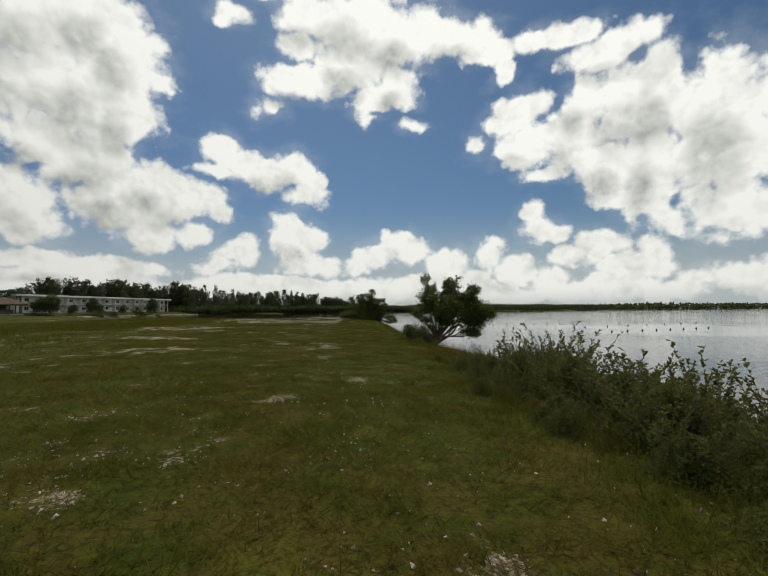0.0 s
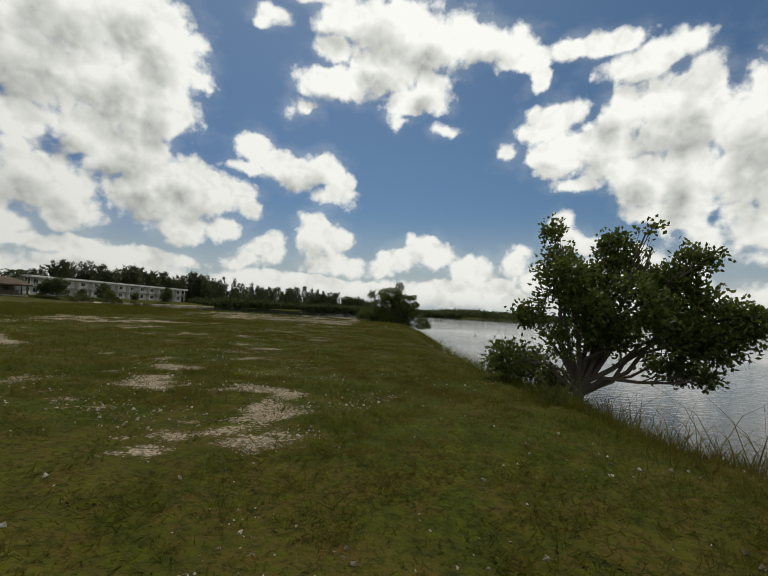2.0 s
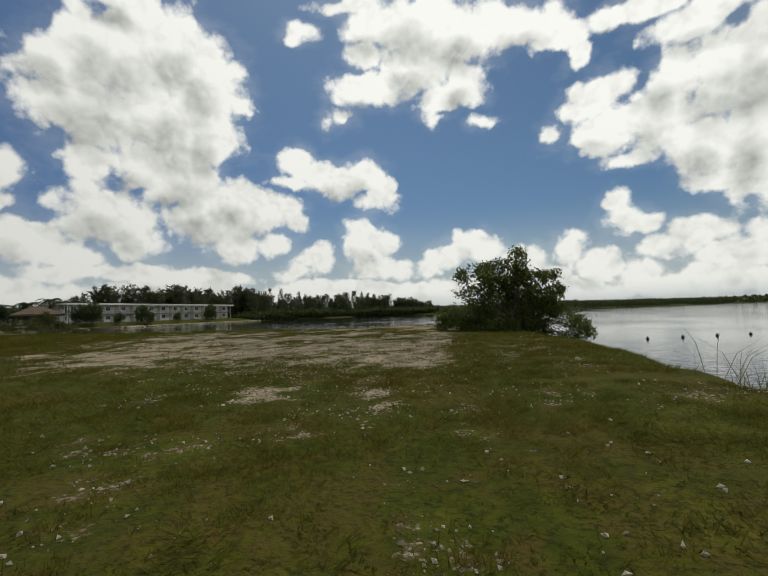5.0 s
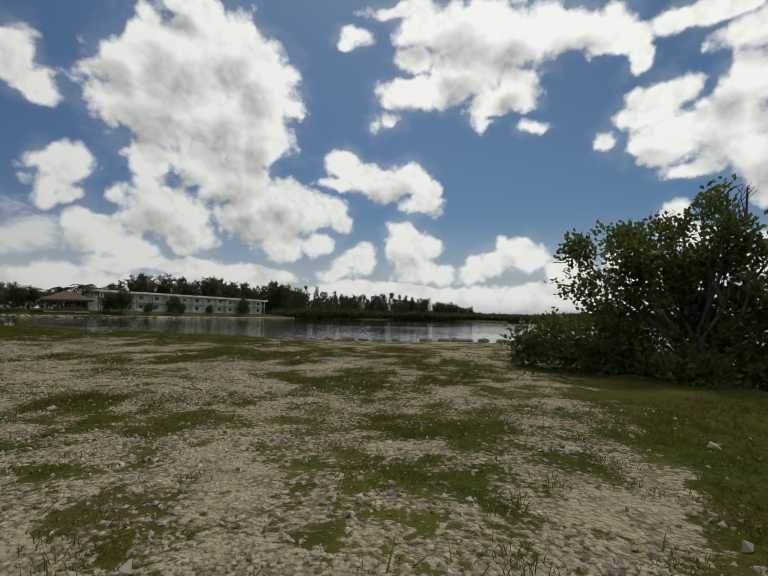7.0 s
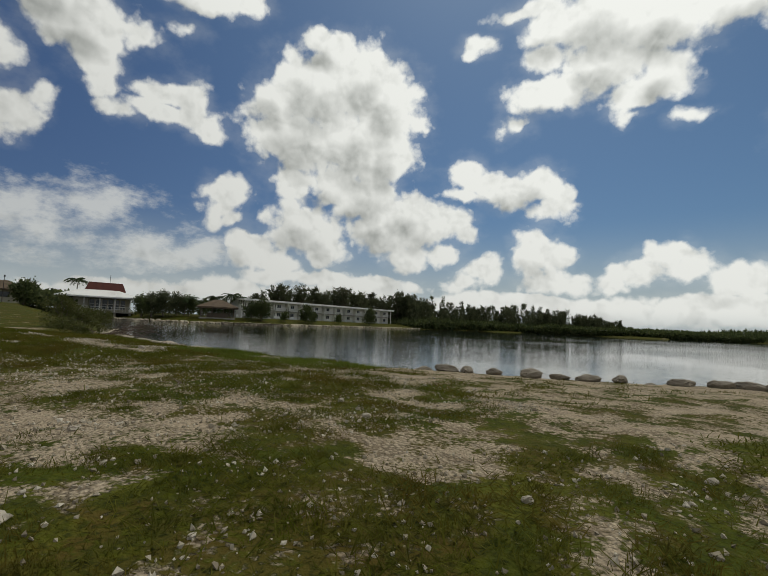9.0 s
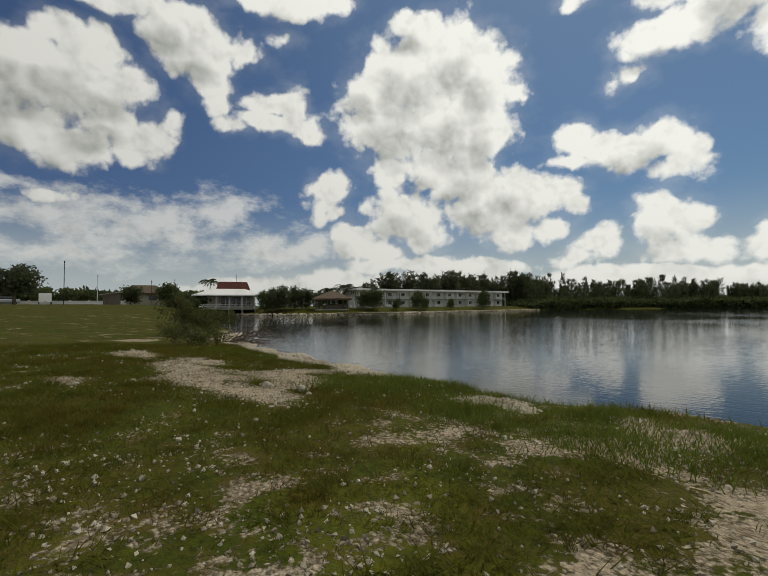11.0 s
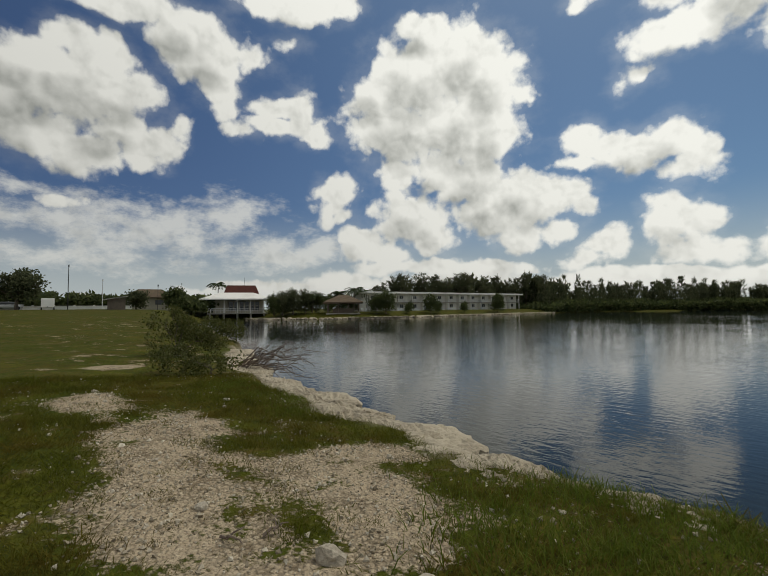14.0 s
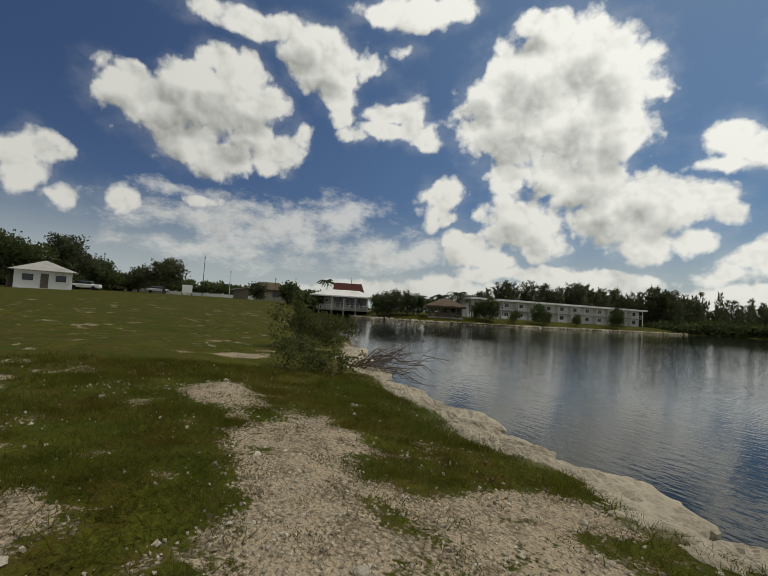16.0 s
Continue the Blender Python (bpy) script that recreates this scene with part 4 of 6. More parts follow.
def off_grid(table, x, y):
    """A value read off the fine grid of the ground beside the walk."""
    fx, fy = (np.asarray(x) - GX[0]) / 0.2, (np.asarray(y) - GY[0]) / 0.2
    i, j = np.clip(fx.astype(int), 0, len(GX) - 2), np.clip(fy.astype(int), 0, len(GY) - 2)
    u, v = fx - i, fy - j
    return (table[j, i] * (1 - u) + table[j, i + 1] * u) * (1 - v) + (table[j + 1, i] * (1 - u) + table[j + 1, i + 1] * u) * v


def soil_z(x, y):
    return off_grid(GZ, x, y)


def beside_line(count, reach0, reach1, rng):
    """Random places on both sides of the line, from reach0 to reach1 metres off it."""
    ex = LINE[1:] - LINE[:-1]
    ln = np.hypot(ex[:, 0], ex[:, 1])
    k = rng.choice(len(ln), count, p=ln / ln.sum())
    u, off = rng.random(count)[:, None], rng.uniform(reach0, reach1, count) * rng.choice((-1, 1), count)
    side = np.stack([-ex[:, 1], ex[:, 0]], 1) / ln[:, None]
    p = LINE[k] + ex[k] * u + side[k] * off[:, None]
    ok = (p[:, 0] > -33.7) & (p[:, 0] < 6.5) & (p[:, 1] > -2.8) & (p[:, 1] < 56.5) & (line_distance(p[:, 0], p[:, 1]) > reach0 * 0.98)
    return p[ok, 0], p[ok, 1]


def grass_field(count, size, reach0, reach1, seed):
    rng = np.random.default_rng(seed)
    x, y = beside_line(count, reach0, reach1, rng)
    d = off_grid(GD, x, y)
    b = bare_map(x, y, d)
    fine = fbm(x * 3.1, y * 3.1, 31, 3)
    live = np.clip(1.0 - b * 1.5, 0.0, 1) * (0.35 + 0.9 * step01(fine, 0.30, 0.55)) + 0.03 * step01(fine, 0.52, 0.66)
    live = live * (1 + stony_zone(x, y) * (1.8 * clump_map(x, y) - 1))
    keep = (d > 0.25) & (rng.random(len(x)) < live)
    x, y, fine = x[keep], y[keep], fine[keep]
    n = len(x)
    z = soil_z(x, y) - 0.008
    lush = step01(fbm(x * 0.35, y * 0.35, 33, 3), 0.35, 0.65)
    h = (0.85 + 0.35 * (1 - step01(y, 6, 12))) * size * rng.uniform(0.4, 1.3, n) * (0.6 + 0.4 * lush + 0.9 * step01(fine, 0.5, 0.75) + 0.7 * step01(y, 42, 46) * lush)
    h = np.minimum(h, 0.095 * rng.uniform(0.7, 1.0, n))
    a = rng.uniform(0, 6.283, n)
    w = size * 0.095 * rng.uniform(0.6, 1.3, n)
    lean = rng.uniform(0.7, 2.6, n) * h
    la = rng.uniform(0, 6.283, n)
    c, s = np.cos(a) * w, np.sin(a) * w
    lx, ly = np.cos(la) * lean, np.sin(la) * lean
    v = np.stack([np.stack([x - c, y - s, z], 1), np.stack([x + c, y + s, z], 1), np.stack([x + c * 0.3 + lx, y + s * 0.3 + ly, z + h], 1), np.stack([x - c * 0.3 + lx, y - s * 0.3 + ly, z + h], 1)], 1)
    return tagged(mesh_object("grass", v.reshape(-1, 3), np.arange(4 * n).reshape(n, 4), M_GRASS), "short matted green and brown grass", "grass", kind="stuff")


grass_field(420000, 0.050, 0.0, 3.2, 71)
grass_field(210000, 0.075, 3.2, 8.0, 72)
grass_field(110000, 0.12, 8.0, 30.0, 73)


def tufts(name, spots, blades, height, width, mat, label, seed, spread=0.12):
    """Tufts of arching blades in one sheet of stuff."""
    rng = np.random.default_rng(seed)
    x, y, s = (np.repeat(np.array(c, float), blades) for c in zip(*spots))
    n = len(x)
    x, y = x + rng.normal(size=n) * spread * s, y + rng.normal(size=n) * spread * s
    z = soil_z(x, y) - 0.02
    h, la, a = height * s * rng.uniform(0.45, 1.15, n), rng.uniform(0, 6.283, n), rng.uniform(0, 6.283, n)
    lean = h * rng.uniform(0.2, 1.3, n)
    c, q = np.cos(a) * width, np.sin(a) * width
    lx, ly = np.cos(la) * lean, np.sin(la) * lean
    rows = [np.stack([x - c, y - q, z], 1), np.stack([x + c, y + q, z], 1), np.stack([x + c * 0.8 + lx * 0.35, y + q * 0.8 + ly * 0.35, z + h * 0.62], 1), np.stack([x - c * 0.8 + lx * 0.35, y - q * 0.8 + ly * 0.35, z + h * 0.62], 1),
            np.stack([x + c * 0.15 + lx, y + q * 0.15 + ly, z + h], 1), np.stack([x - c * 0.15 + lx, y - q * 0.15 + ly, z + h], 1)]
    f = np.arange(n)[:, None] * 6
    return tagged(mesh_object(name, np.stack(rows, 1).reshape(-1, 3), np.concatenate([f + (0, 1, 2, 3), f + (3, 2, 4, 5)]), mat), label, "grass", kind="stuff")


rng = np.random.default_rng(12)


def clump_spots(count, reach0, reach1, seed):
    """Where clumps stand: thick where the ground is grown over, a few on the gravel, longer grass beside the end of the track."""
    r = np.random.default_rng(seed)
    x, y = beside_line(count, reach0, reach1, r)
    d = off_grid(GD, x, y)
    live = 1 - bare_map(x, y, d)
    lawn = 0.05 + 0.75 * step01(fbm(x * 0.9, y * 0.9, 52, 3), 0.44, 0.62) * live
    stony = (0.05 + 1.3 * live ** 1.2) * clump_map(x, y)
    keep = (d > 0.5) & (r.random(len(x)) < np.where(y < 34, lawn, stony))
    x, y, live = x[keep], y[keep], live[keep]
    return list(zip(x, y, r.uniform(0.55, 1.35, len(x)) * (1 + 0.7 * step01(-x, 13, 18) * live * (live > 0.6))))


tufts("grass_tufts", clump_spots(14000, 0.0, 3.6, 131), 60, 0.056, 0.0024, M_GRASS, "small clumps of grass among the gravel", 13, 0.062)
tufts("grass_tufts", clump_spots(12000, 11.0, 28.0, 133), 14, 0.12, 0.012, M_GRASS, "clumps of grass farther off on the field", 18, 0.2)
tufts("grass_tufts", clump_spots(14000, 3.6, 11.0, 132), 26, 0.075, 0.0055, M_GRASS, "clumps of grass on the field", 17, 0.13)
edge = [(x, y, s) for x, y, s in zip(rng.uniform(-19.0, -13.8, 130), rng.uniform(50.4, 52.3, 130), rng.uniform(0.8, 1.5, 130))]
edge += [(x, y, s) for x, y, s in zip(rng.uniform(-26, -22.3, 60), rng.uniform(51.6, 52.6, 60), rng.uniform(0.6, 1.0, 60))]
tufts("bank_grass", edge, 80, 0.10, 0.004, M_LUSH, "lush bright green grass along the canal bank", 14, 0.16)
slope = [(x, y, s) for x, y, s in zip(rng.uniform(1.0, 3.6, 900), rng.uniform(-1, 31, 900), rng.uniform(0.5, 1.1, 900)) if x > np.interp(y, [0, 10, 20, 30], [1.6, 1.2, 0.7, 0.2]) + rng.random() * 0.5 and float(off_grid(GD, x, y)) > 0.9]
tufts("slope_weeds", slope, 46, 0.24, 0.0035, M_GRASS, "soft knee-high weeds on the slope to the bay", 16, 0.22)
reeds = [(x, y, s) for y, s in zip(rng.uniform(13.5, 36, 260), rng.uniform(0.6, 1.2, 260)) for x in [np.interp(y, [13, 20, 28, 36], [3.3, 2.4, 1.7, 0.7]) + rng.normal() * 0.45]]
tufts("shore_weeds", reeds, 12, 0.6, 0.004, M_GRASS, "tall thin weeds and dry stems on the bay shore", 15, 0.2)


def stone_mesh(seed, flat=0.6, sub=2, rough=0.25):
    rng = np.random.default_rng(seed)
    bm = bmesh.new()
    bmesh.ops.create_icosphere(bm, subdivisions=sub, radius=1)
    off = Vector(rng.uniform(-50, 50, 3))
    for v in bm.verts:
        k = 1 + rough * noise.noise(v.co * 1.1 + off) * 1.6 + rough * 0.6 * noise.noise(v.co * 2.7 + off) + rough * 0.3 * noise.noise(v.co * 6 + off)
        v.co = Vector((v.co.x * k, v.co.y * k * 0.85, v.co.z * k * flat))
    return bm


def gravel(count, seed):
    """Loose pebbles of coral gravel: one sheet of stuff."""
    rng = np.random.default_rng(seed)
    x, y = beside_line(count, 0.0, 3.6, rng)
    d = off_grid(GD, x, y)
    b = bare_map(x, y, d)
    b = np.maximum(b, stony_zone(x, y) * 0.5) * (1 - 0.75 * stony_zone(x, y) * clump_map(x, y) * (1 - b))
    speck = 0.002 + 0.012 * step01(fbm(x * 1.3, y * 1.3, 39, 3), 0.54, 0.70) * (1 - step01(x, 0.5, 1.5))
    keep = (rng.random(len(x)) < speck + (0.60 + 0.3 * step01(y, 33, 36)) * b * (0.35 + step01(fbm(x * 1.7, y * 1.7, 37, 2), 0.35, 0.6))) & (d > 0.4)
    x, y = x[keep], y[keep]
    n = len(x)
    r = 0.007 + 0.016 * rng.random(n) ** 2.0 + 0.013 * (rng.random(n) < 0.025) * (y > 36)
    corner = np.array([(1, 0, 0), (0, 1, 0), (-1, 0, 0), (0, -1, 0), (0, 0, 1), (0, 0, -1)], float)
    tri = np.array([(0, 1, 4), (1, 2, 4), (2, 3, 4), (3, 0, 4), (1, 0, 5), (2, 1, 5), (3, 2, 5), (0, 3, 5)])
    c = corner[None] * rng.uniform(0.6, 1.35, (n, 6, 1)) * r[:, None, None]
    c[:, :, 2] *= 0.65
    q = unit(rng.normal(size=(n, 4)))
    w, i, j, k = q.T
    turn = np.stack([np.stack([1 - 2 * (j * j + k * k), 2 * (i * j - k * w), 2 * (i * k + j * w)], 1), np.stack([2 * (i * j + k * w), 1 - 2 * (i * i + k * k), 2 * (j * k - i * w)], 1), np.stack([2 * (i * k - j * w), 2 * (j * k + i * w), 1 - 2 * (i * i + j * j)], 1)], 1)
    c = np.einsum("nab,nkb->nka", turn, c)
    v = np.stack([c[:, :, 0] + x[:, None], c[:, :, 1] + y[:, None], c[:, :, 2] + (soil_z(x, y) + r * 0.25)[:, None]], 2)
    ob = mesh_object("gravel", v.reshape(-1, 3), (np.arange(n)[:, None, None] * 6 + tri[None]).reshape(-1, 3), M_PEBBLE)
    tagged(ob, "loose pale coral gravel", "gravel", kind="stuff")


M_PEBBLE = leafy("coral_pebbles", [(0.20, 0.165, 0.115), (0.36, 0.31, 0.225), (0.47, 0.415, 0.315), (0.60, 0.545, 0.44)], 0.9, 0.15, 0.0)
gravel(200000, 81)


# ------------------------------------------------------------------ the far bank: hotel, restaurant, thatched hut
def spot(az, d):
    """A place d metres from the end of the walk at that azimuth (degrees to the left of +y)."""
    return -17.1 - d * math.sin(radians(az)), 48.5 + d * math.cos(radians(az))


def along(parent, name, bm, mat, label=""):
    return part(name, bm, mat, parent, label)


def hotel():
    """Two storeys of rooms behind galleries, under a flat white roof."""
    (ax, ay), (bx, by) = spot(49.0, 124), spot(29.2, 172)
    turn = math.degrees(math.atan2(by - ay, bx - ax))
    length, z0 = math.hypot(bx - ax, by - ay), 1.95
    h = thing("hotel", ax, ay, z0, turn, "long two-storey white hotel with galleries and a flat white roof", "building")
    n = 13
    w = length / n
    # local x runs along the front, the front faces -y
    part("wall", boxes((0, 1.6, 0, length, 8.5, 5.3)), M_WHITE, h)
    part("roof", boxes((-0.8, -1.0, 5.3, length + 0.8, 9.1, 5.86), bevel=0.03), M_ROOFWHITE, h, "flat white roof slab")
    part("gallery_floor", boxes((0, 0, 2.55, length, 1.62, 2.75)), M_CONCRETE, h)
    part("terrace", boxes((-0.5, -0.6, -0.3, length + 0.5, 1.6, 0.08)), M_CONCRETE, h)
    for k in range(n + 1):
        x = min(max(k * w, 0.12), length - 0.12)
        part("post", boxes((x - 0.1, 0.05, 0, x + 0.1, 0.25, 5.3)), M_WHITE, h)
        if 0 < k < n:
            part("partition", boxes((x - 0.06, 0.25, 0.08, x + 0.06, 1.6, 2.55), (x - 0.06, 0.25, 2.75, x + 0.06, 1.6, 5.3)), M_WHITE, h)
    for k in range(n):
        for fl in (0.08, 2.76):
            x = k * w + 0.5
            d = part("door", boxes((x, 1.54, fl, x + 1.0, 1.62, fl + 2.05)), M_TIMBER, h)
            g = part("window", boxes((x + 1.7, 1.55, fl + 0.9, x + 3.0, 1.63, fl + 2.0)), M_DARKGLASS, h)
            part("frame", boxes((x + 1.62, 1.52, fl + 2.0, x + 3.08, 1.62, fl + 2.09), (x + 2.32, 1.52, fl + 0.9, x + 2.38, 1.55, fl + 2.0), (x + 1.62, 1.5, fl + 0.82, x + 3.08, 1.62, fl + 0.9)), M_WHITE, g)
        x = k * w
        part("railing", boxes((x + 0.1, 0.1, 3.62, x + w - 0.1, 0.16, 3.7), (x + 0.1, 0.1, 2.85, x + w - 0.1, 0.16, 2.9), *[(x + 0.1 + j * (w - 0.2) / 12 - 0.015, 0.11, 2.9, x + 0.1 + j * (w - 0.2) / 12 + 0.015, 0.15, 3.62) for j in range(1, 12)]), M_PLASTIC, h)
    return h, ax, ay, turn, length


HOTEL, hax, hay, hturn, hlen = hotel()


def hotel_spot(u, v):
    """Place u metres along the hotel's front, v metres in front of it."""
    c, s = math.cos(radians(hturn)), math.sin(radians(hturn))
    return hax + c * u + s * v, hay + s * u - c * v


def hip_roof(x0, y0, z0, x1, y1, z1, inset, thick=0.25):
    bm = bmesh.new()
    a = [bm.verts.new(p) for p in ((x0, y0, z0), (x1, y0, z0), (x1, y1, z0), (x0, y1, z0))]
    b = [bm.verts.new(p) for p in ((x0 + inset, y0 + inset, z1), (x1 - inset, y0 + inset, z1), (x1 - inset, y1 - inset, z1), (x0 + inset, y1 - inset, z1))]
    for i in range(4):
        bm.faces.new((a[i], a[(i + 1) % 4], b[(i + 1) % 4], b[i]))
    bm.faces.new(b)
    c = [bm.verts.new((v.co.x, v.co.y, v.co.z - thick)) for v in a]
    for i in range(4):
        bm.faces.new((c[i], c[(i + 1) % 4], a[(i + 1) % 4], a[i]))
    bm.faces.new(c[::-1])
    return bm


def restaurant():
    x, y = spot(69.6, 113)
    x2, y2 = spot(62.0, 113)
    turn = math.degrees(math.atan2(y2 - y, x2 - x))
    L = math.hypot(x2 - x, y2 - y) / 1.4
    r = thing("restaurant", x, y, 0.05, turn, "waterside restaurant on piles with white hipped and dark red roofs", "building")
    part("deck", boxes((0.4, -0.8, 1.45, L - 0.2, 8.5, 1.65)), M_CONCRETE, r)
    for i in range(5):
        for j in range(3):
            part("pile", boxes((0.8 + i * (L - 1.6) / 4 - 0.16, -0.3 + j * 3.8, -0.8, 0.8 + i * (L - 1.6) / 4 + 0.16, 0.02 + j * 3.8, 1.45)), M_CONCRETE, r)
    part("wall", boxes((1.2, 2.2, 1.65, L - 0.9, 8.2, 4.4), (1.2, 0.6, 1.65, 3.6, 2.2, 4.4)), M_CREAM, r)
    for i in range(6):
        x0 = 3.9 + i * (L - 5.2) / 6
        g = part("window", boxes((x0, 2.1, 2.1, x0 + (L - 5.2) / 6 - 0.25, 2.22, 3.9)), M_DARKGLASS, r)
        part("frame", boxes((x0 - 0.05, 2.06, 3.0, x0 + (L - 5.2) / 6 - 0.2, 2.1, 3.08), (x0 - 0.08, 2.06, 2.05, x0 - 0.01, 2.2, 3.95)), M_WHITE, g)
    for i in range(5):
        x0 = 0.9 + i * (L - 1.8) / 4
        part("column", boxes((x0 - 0.1, 0.0, 1.65, x0 + 0.1, 0.2, 4.4)), M_WHITE, r)
    part("railing", boxes((0.5, -0.7, 2.5, L - 0.3, -0.62, 2.58), (0.5, -0.7, 2.1, L - 0.3, -0.62, 2.16), *[(0.5 + j * (L - 0.8) / 24 - 0.02, -0.69, 1.65, 0.5 + j * (L - 0.8) / 24 + 0.02, -0.63, 2.5) for j in range(25)]), M_PLASTIC, r)
    part("roof", hip_roof(-0.9, -1.2, 4.45, L + 0.7, 9.5, 5.75, 3.3), M_ROOFWHITE, r, "low hipped white sheet roof")
    part("mansard", hip_roof(3.0, 2.2, 5.7, L - 1.6, 7.0, 7.25, 0.55), M_ROOFRED, r, "dark red shingled upper roof")
    bm = bmesh.new()
    tube(bm, [(L * 0.62, 4.5, 7.2), (L * 0.62, 4.5, 8.9)], [0.04, 0.03], 6)
    part("mast", bm, M_DARKMETAL, r)
    r.scale = (1.4, 1.4, 1.27)
    return r


restaurant()


def thatched_hut():
    x, y = spot(52.3, 112)
    r = thing("thatched_hut", x, y, 1.7, 52, "open hut with a brown thatched roof on timber posts", "hut")
    part("floor", boxes((-3.6, -3.2, -0.2, 3.6, 3.2, 0.12)), M_CONCRETE, r)
    bm = hip_roof(-4.2, -3.8, 2.75, 4.2, 3.8, 4.55, 3.4, 0.35)
    bmesh.ops.subdivide_edges(bm, edges=bm.edges[:], cuts=5, use_grid_fill=True)
    for v in bm.verts:
        v.co += Vector((noise.noise(v.co * 1.7), noise.noise(v.co * 1.7 + Vector((9, 0, 0))), noise.noise(v.co * 2.3) * 0.8)) * 0.14
    part("roof", bm, M_THATCH, r, "shaggy brown palm thatch")
    for i in (-3.3, -1.1, 1.1, 3.3):
        for j in (-2.9, 2.9):
            bm = bmesh.new()
            tube(bm, [(i, j, 0), (i, j, 2.9)], [0.11, 0.09], 7)
            part("post", bm, M_TIMBER, r)
    part("counter", boxes((-2.2, -0.8, 0.1, 2.2, 0.6, 1.15), (-2.4, -1.0, 1.15, 2.4, 0.8, 1.25)), M_TIMBER, r)
    part("railing", boxes((-3.4, -3.0, 0.85, 3.4, -2.92, 0.95), (-3.4, -3.0, 0.45, 3.4, -2.92, 0.52)), M_TIMBER, r)
    r.scale = (1.2, 1.2, 1.06)
    return r


thatched_hut()


def white_chair():
    c = thing("plastic_chair", *hotel_spot(4, 3.2), 0.9, hturn, "white plastic chair facing the canal", "chair", "white chairs on the far bank")
    part("seat", boxes((-0.27, -0.25, 0.38, 0.27, 0.27, 0.44), bevel=0.015), M_PLASTIC, c)
    part("backrest", boxes((-0.26, 0.24, 0.42, 0.26, 0.30, 0.92), bevel=0.015), M_PLASTIC, c)
    for i in (-0.23, 0.23):
        for j in (-0.21, 0.25):
            part("leg", boxes((i - 0.03, j - 0.03, 0, i + 0.03, j + 0.03, 0.39)), M_PLASTIC, c)
        part("armrest", boxes((i - 0.035, -0.2, 0.62, i + 0.035, 0.27, 0.66)), M_PLASTIC, c)
    return c


first = white_chair()
rng = np.random.default_rng(17)
first.matrix_basis = pose(*hotel_spot(1.5, 3.0), ground_z(*hotel_spot(1.5, 3.0)), 0, 0, hturn + 10)
for u, v in ((0.6, 3.4), (2.6, 3.1), (9.0, 3.0), (9.9, 3.2), (16.0, 2.8), (21.5, 2.7), (22.4, 3.0), (30.5, 2.6), (31.4, 2.8), (-3.0, 3.6), (-4.2, 3.4), (-9.5, 3.2), (-10.6, 3.6), (-12.0, 3.0)):
    x, y = hotel_spot(u, v)
    copy_thing(first, pose(x, y, ground_z(x, y), 0, 0, hturn + rng.uniform(-40, 40)))

# low rocky edge and dock along the far bank
def bank_edge():
    bm, rng = bmesh.new(), np.random.default_rng(23)
    pts = [(-123.5, 96), (-110, 98.3), (-98.3, 111.7), (-94.5, 121), (-93.3, 137), (-92.6, 156.6), (-90.6, 181.4), (-88, 200)]
    for (ax, ay), (bx, by) in zip(pts, pts[1:]):
        n = int(math.hypot(bx - ax, by - ay) / 1.1)
        for k in range(n):
            x, y = ax + (bx - ax) * k / n + rng.normal() * 0.15, ay + (by - ay) * k / n + rng.normal() * 0.15
            r = bmesh.ops.create_icosphere(bm, subdivisions=1, radius=1, matrix=pose(x, y, WATER_Z + 0.12, rng.uniform(-20, 20), rng.uniform(-20, 20), rng.uniform(0, 360)) @ Matrix.Diagonal((rng.uniform(0.6, 1.0), rng.uniform(0.5, 0.8), rng.uniform(0.28, 0.45), 1)))
            for v in r["verts"]:
                v.co += Vector(rng.normal(size=3)) * 0.05
    return tagged(part("bank_rocks", bm, M_LEDGE), "low line of brown rocks edging the far bank", "rocks", kind="stuff")


bank_edge()
(dx, dy), (ex, ey) = spot(51.5, 99.5), spot(43.5, 106)
dock = thing("dock", dx, dy, WATER_Z, math.degrees(math.atan2(ey - dy, ex - dx)), "low weathered timber dock along the far bank", "dock")
dl = math.hypot(ex - dx, ey - dy)
for k in range(int(dl / 0.5)):
    part("plank", boxes((k * 0.5 + 0.02, -0.7, 0.34, k * 0.5 + 0.47, 0.7, 0.4)), M_TIMBER, dock)
for k in range(7):
    part("pile", boxes((k * dl / 6.2, -0.6, -1.2, k * dl / 6.2 + 0.18, -0.42, 0.36)), M_TIMBER, dock)
part("beam", boxes((0, -0.5, 0.2, dl, -0.36, 0.34), (0, 0.36, 0.2, dl, 0.5, 0.34)), M_TIMBER, dock)


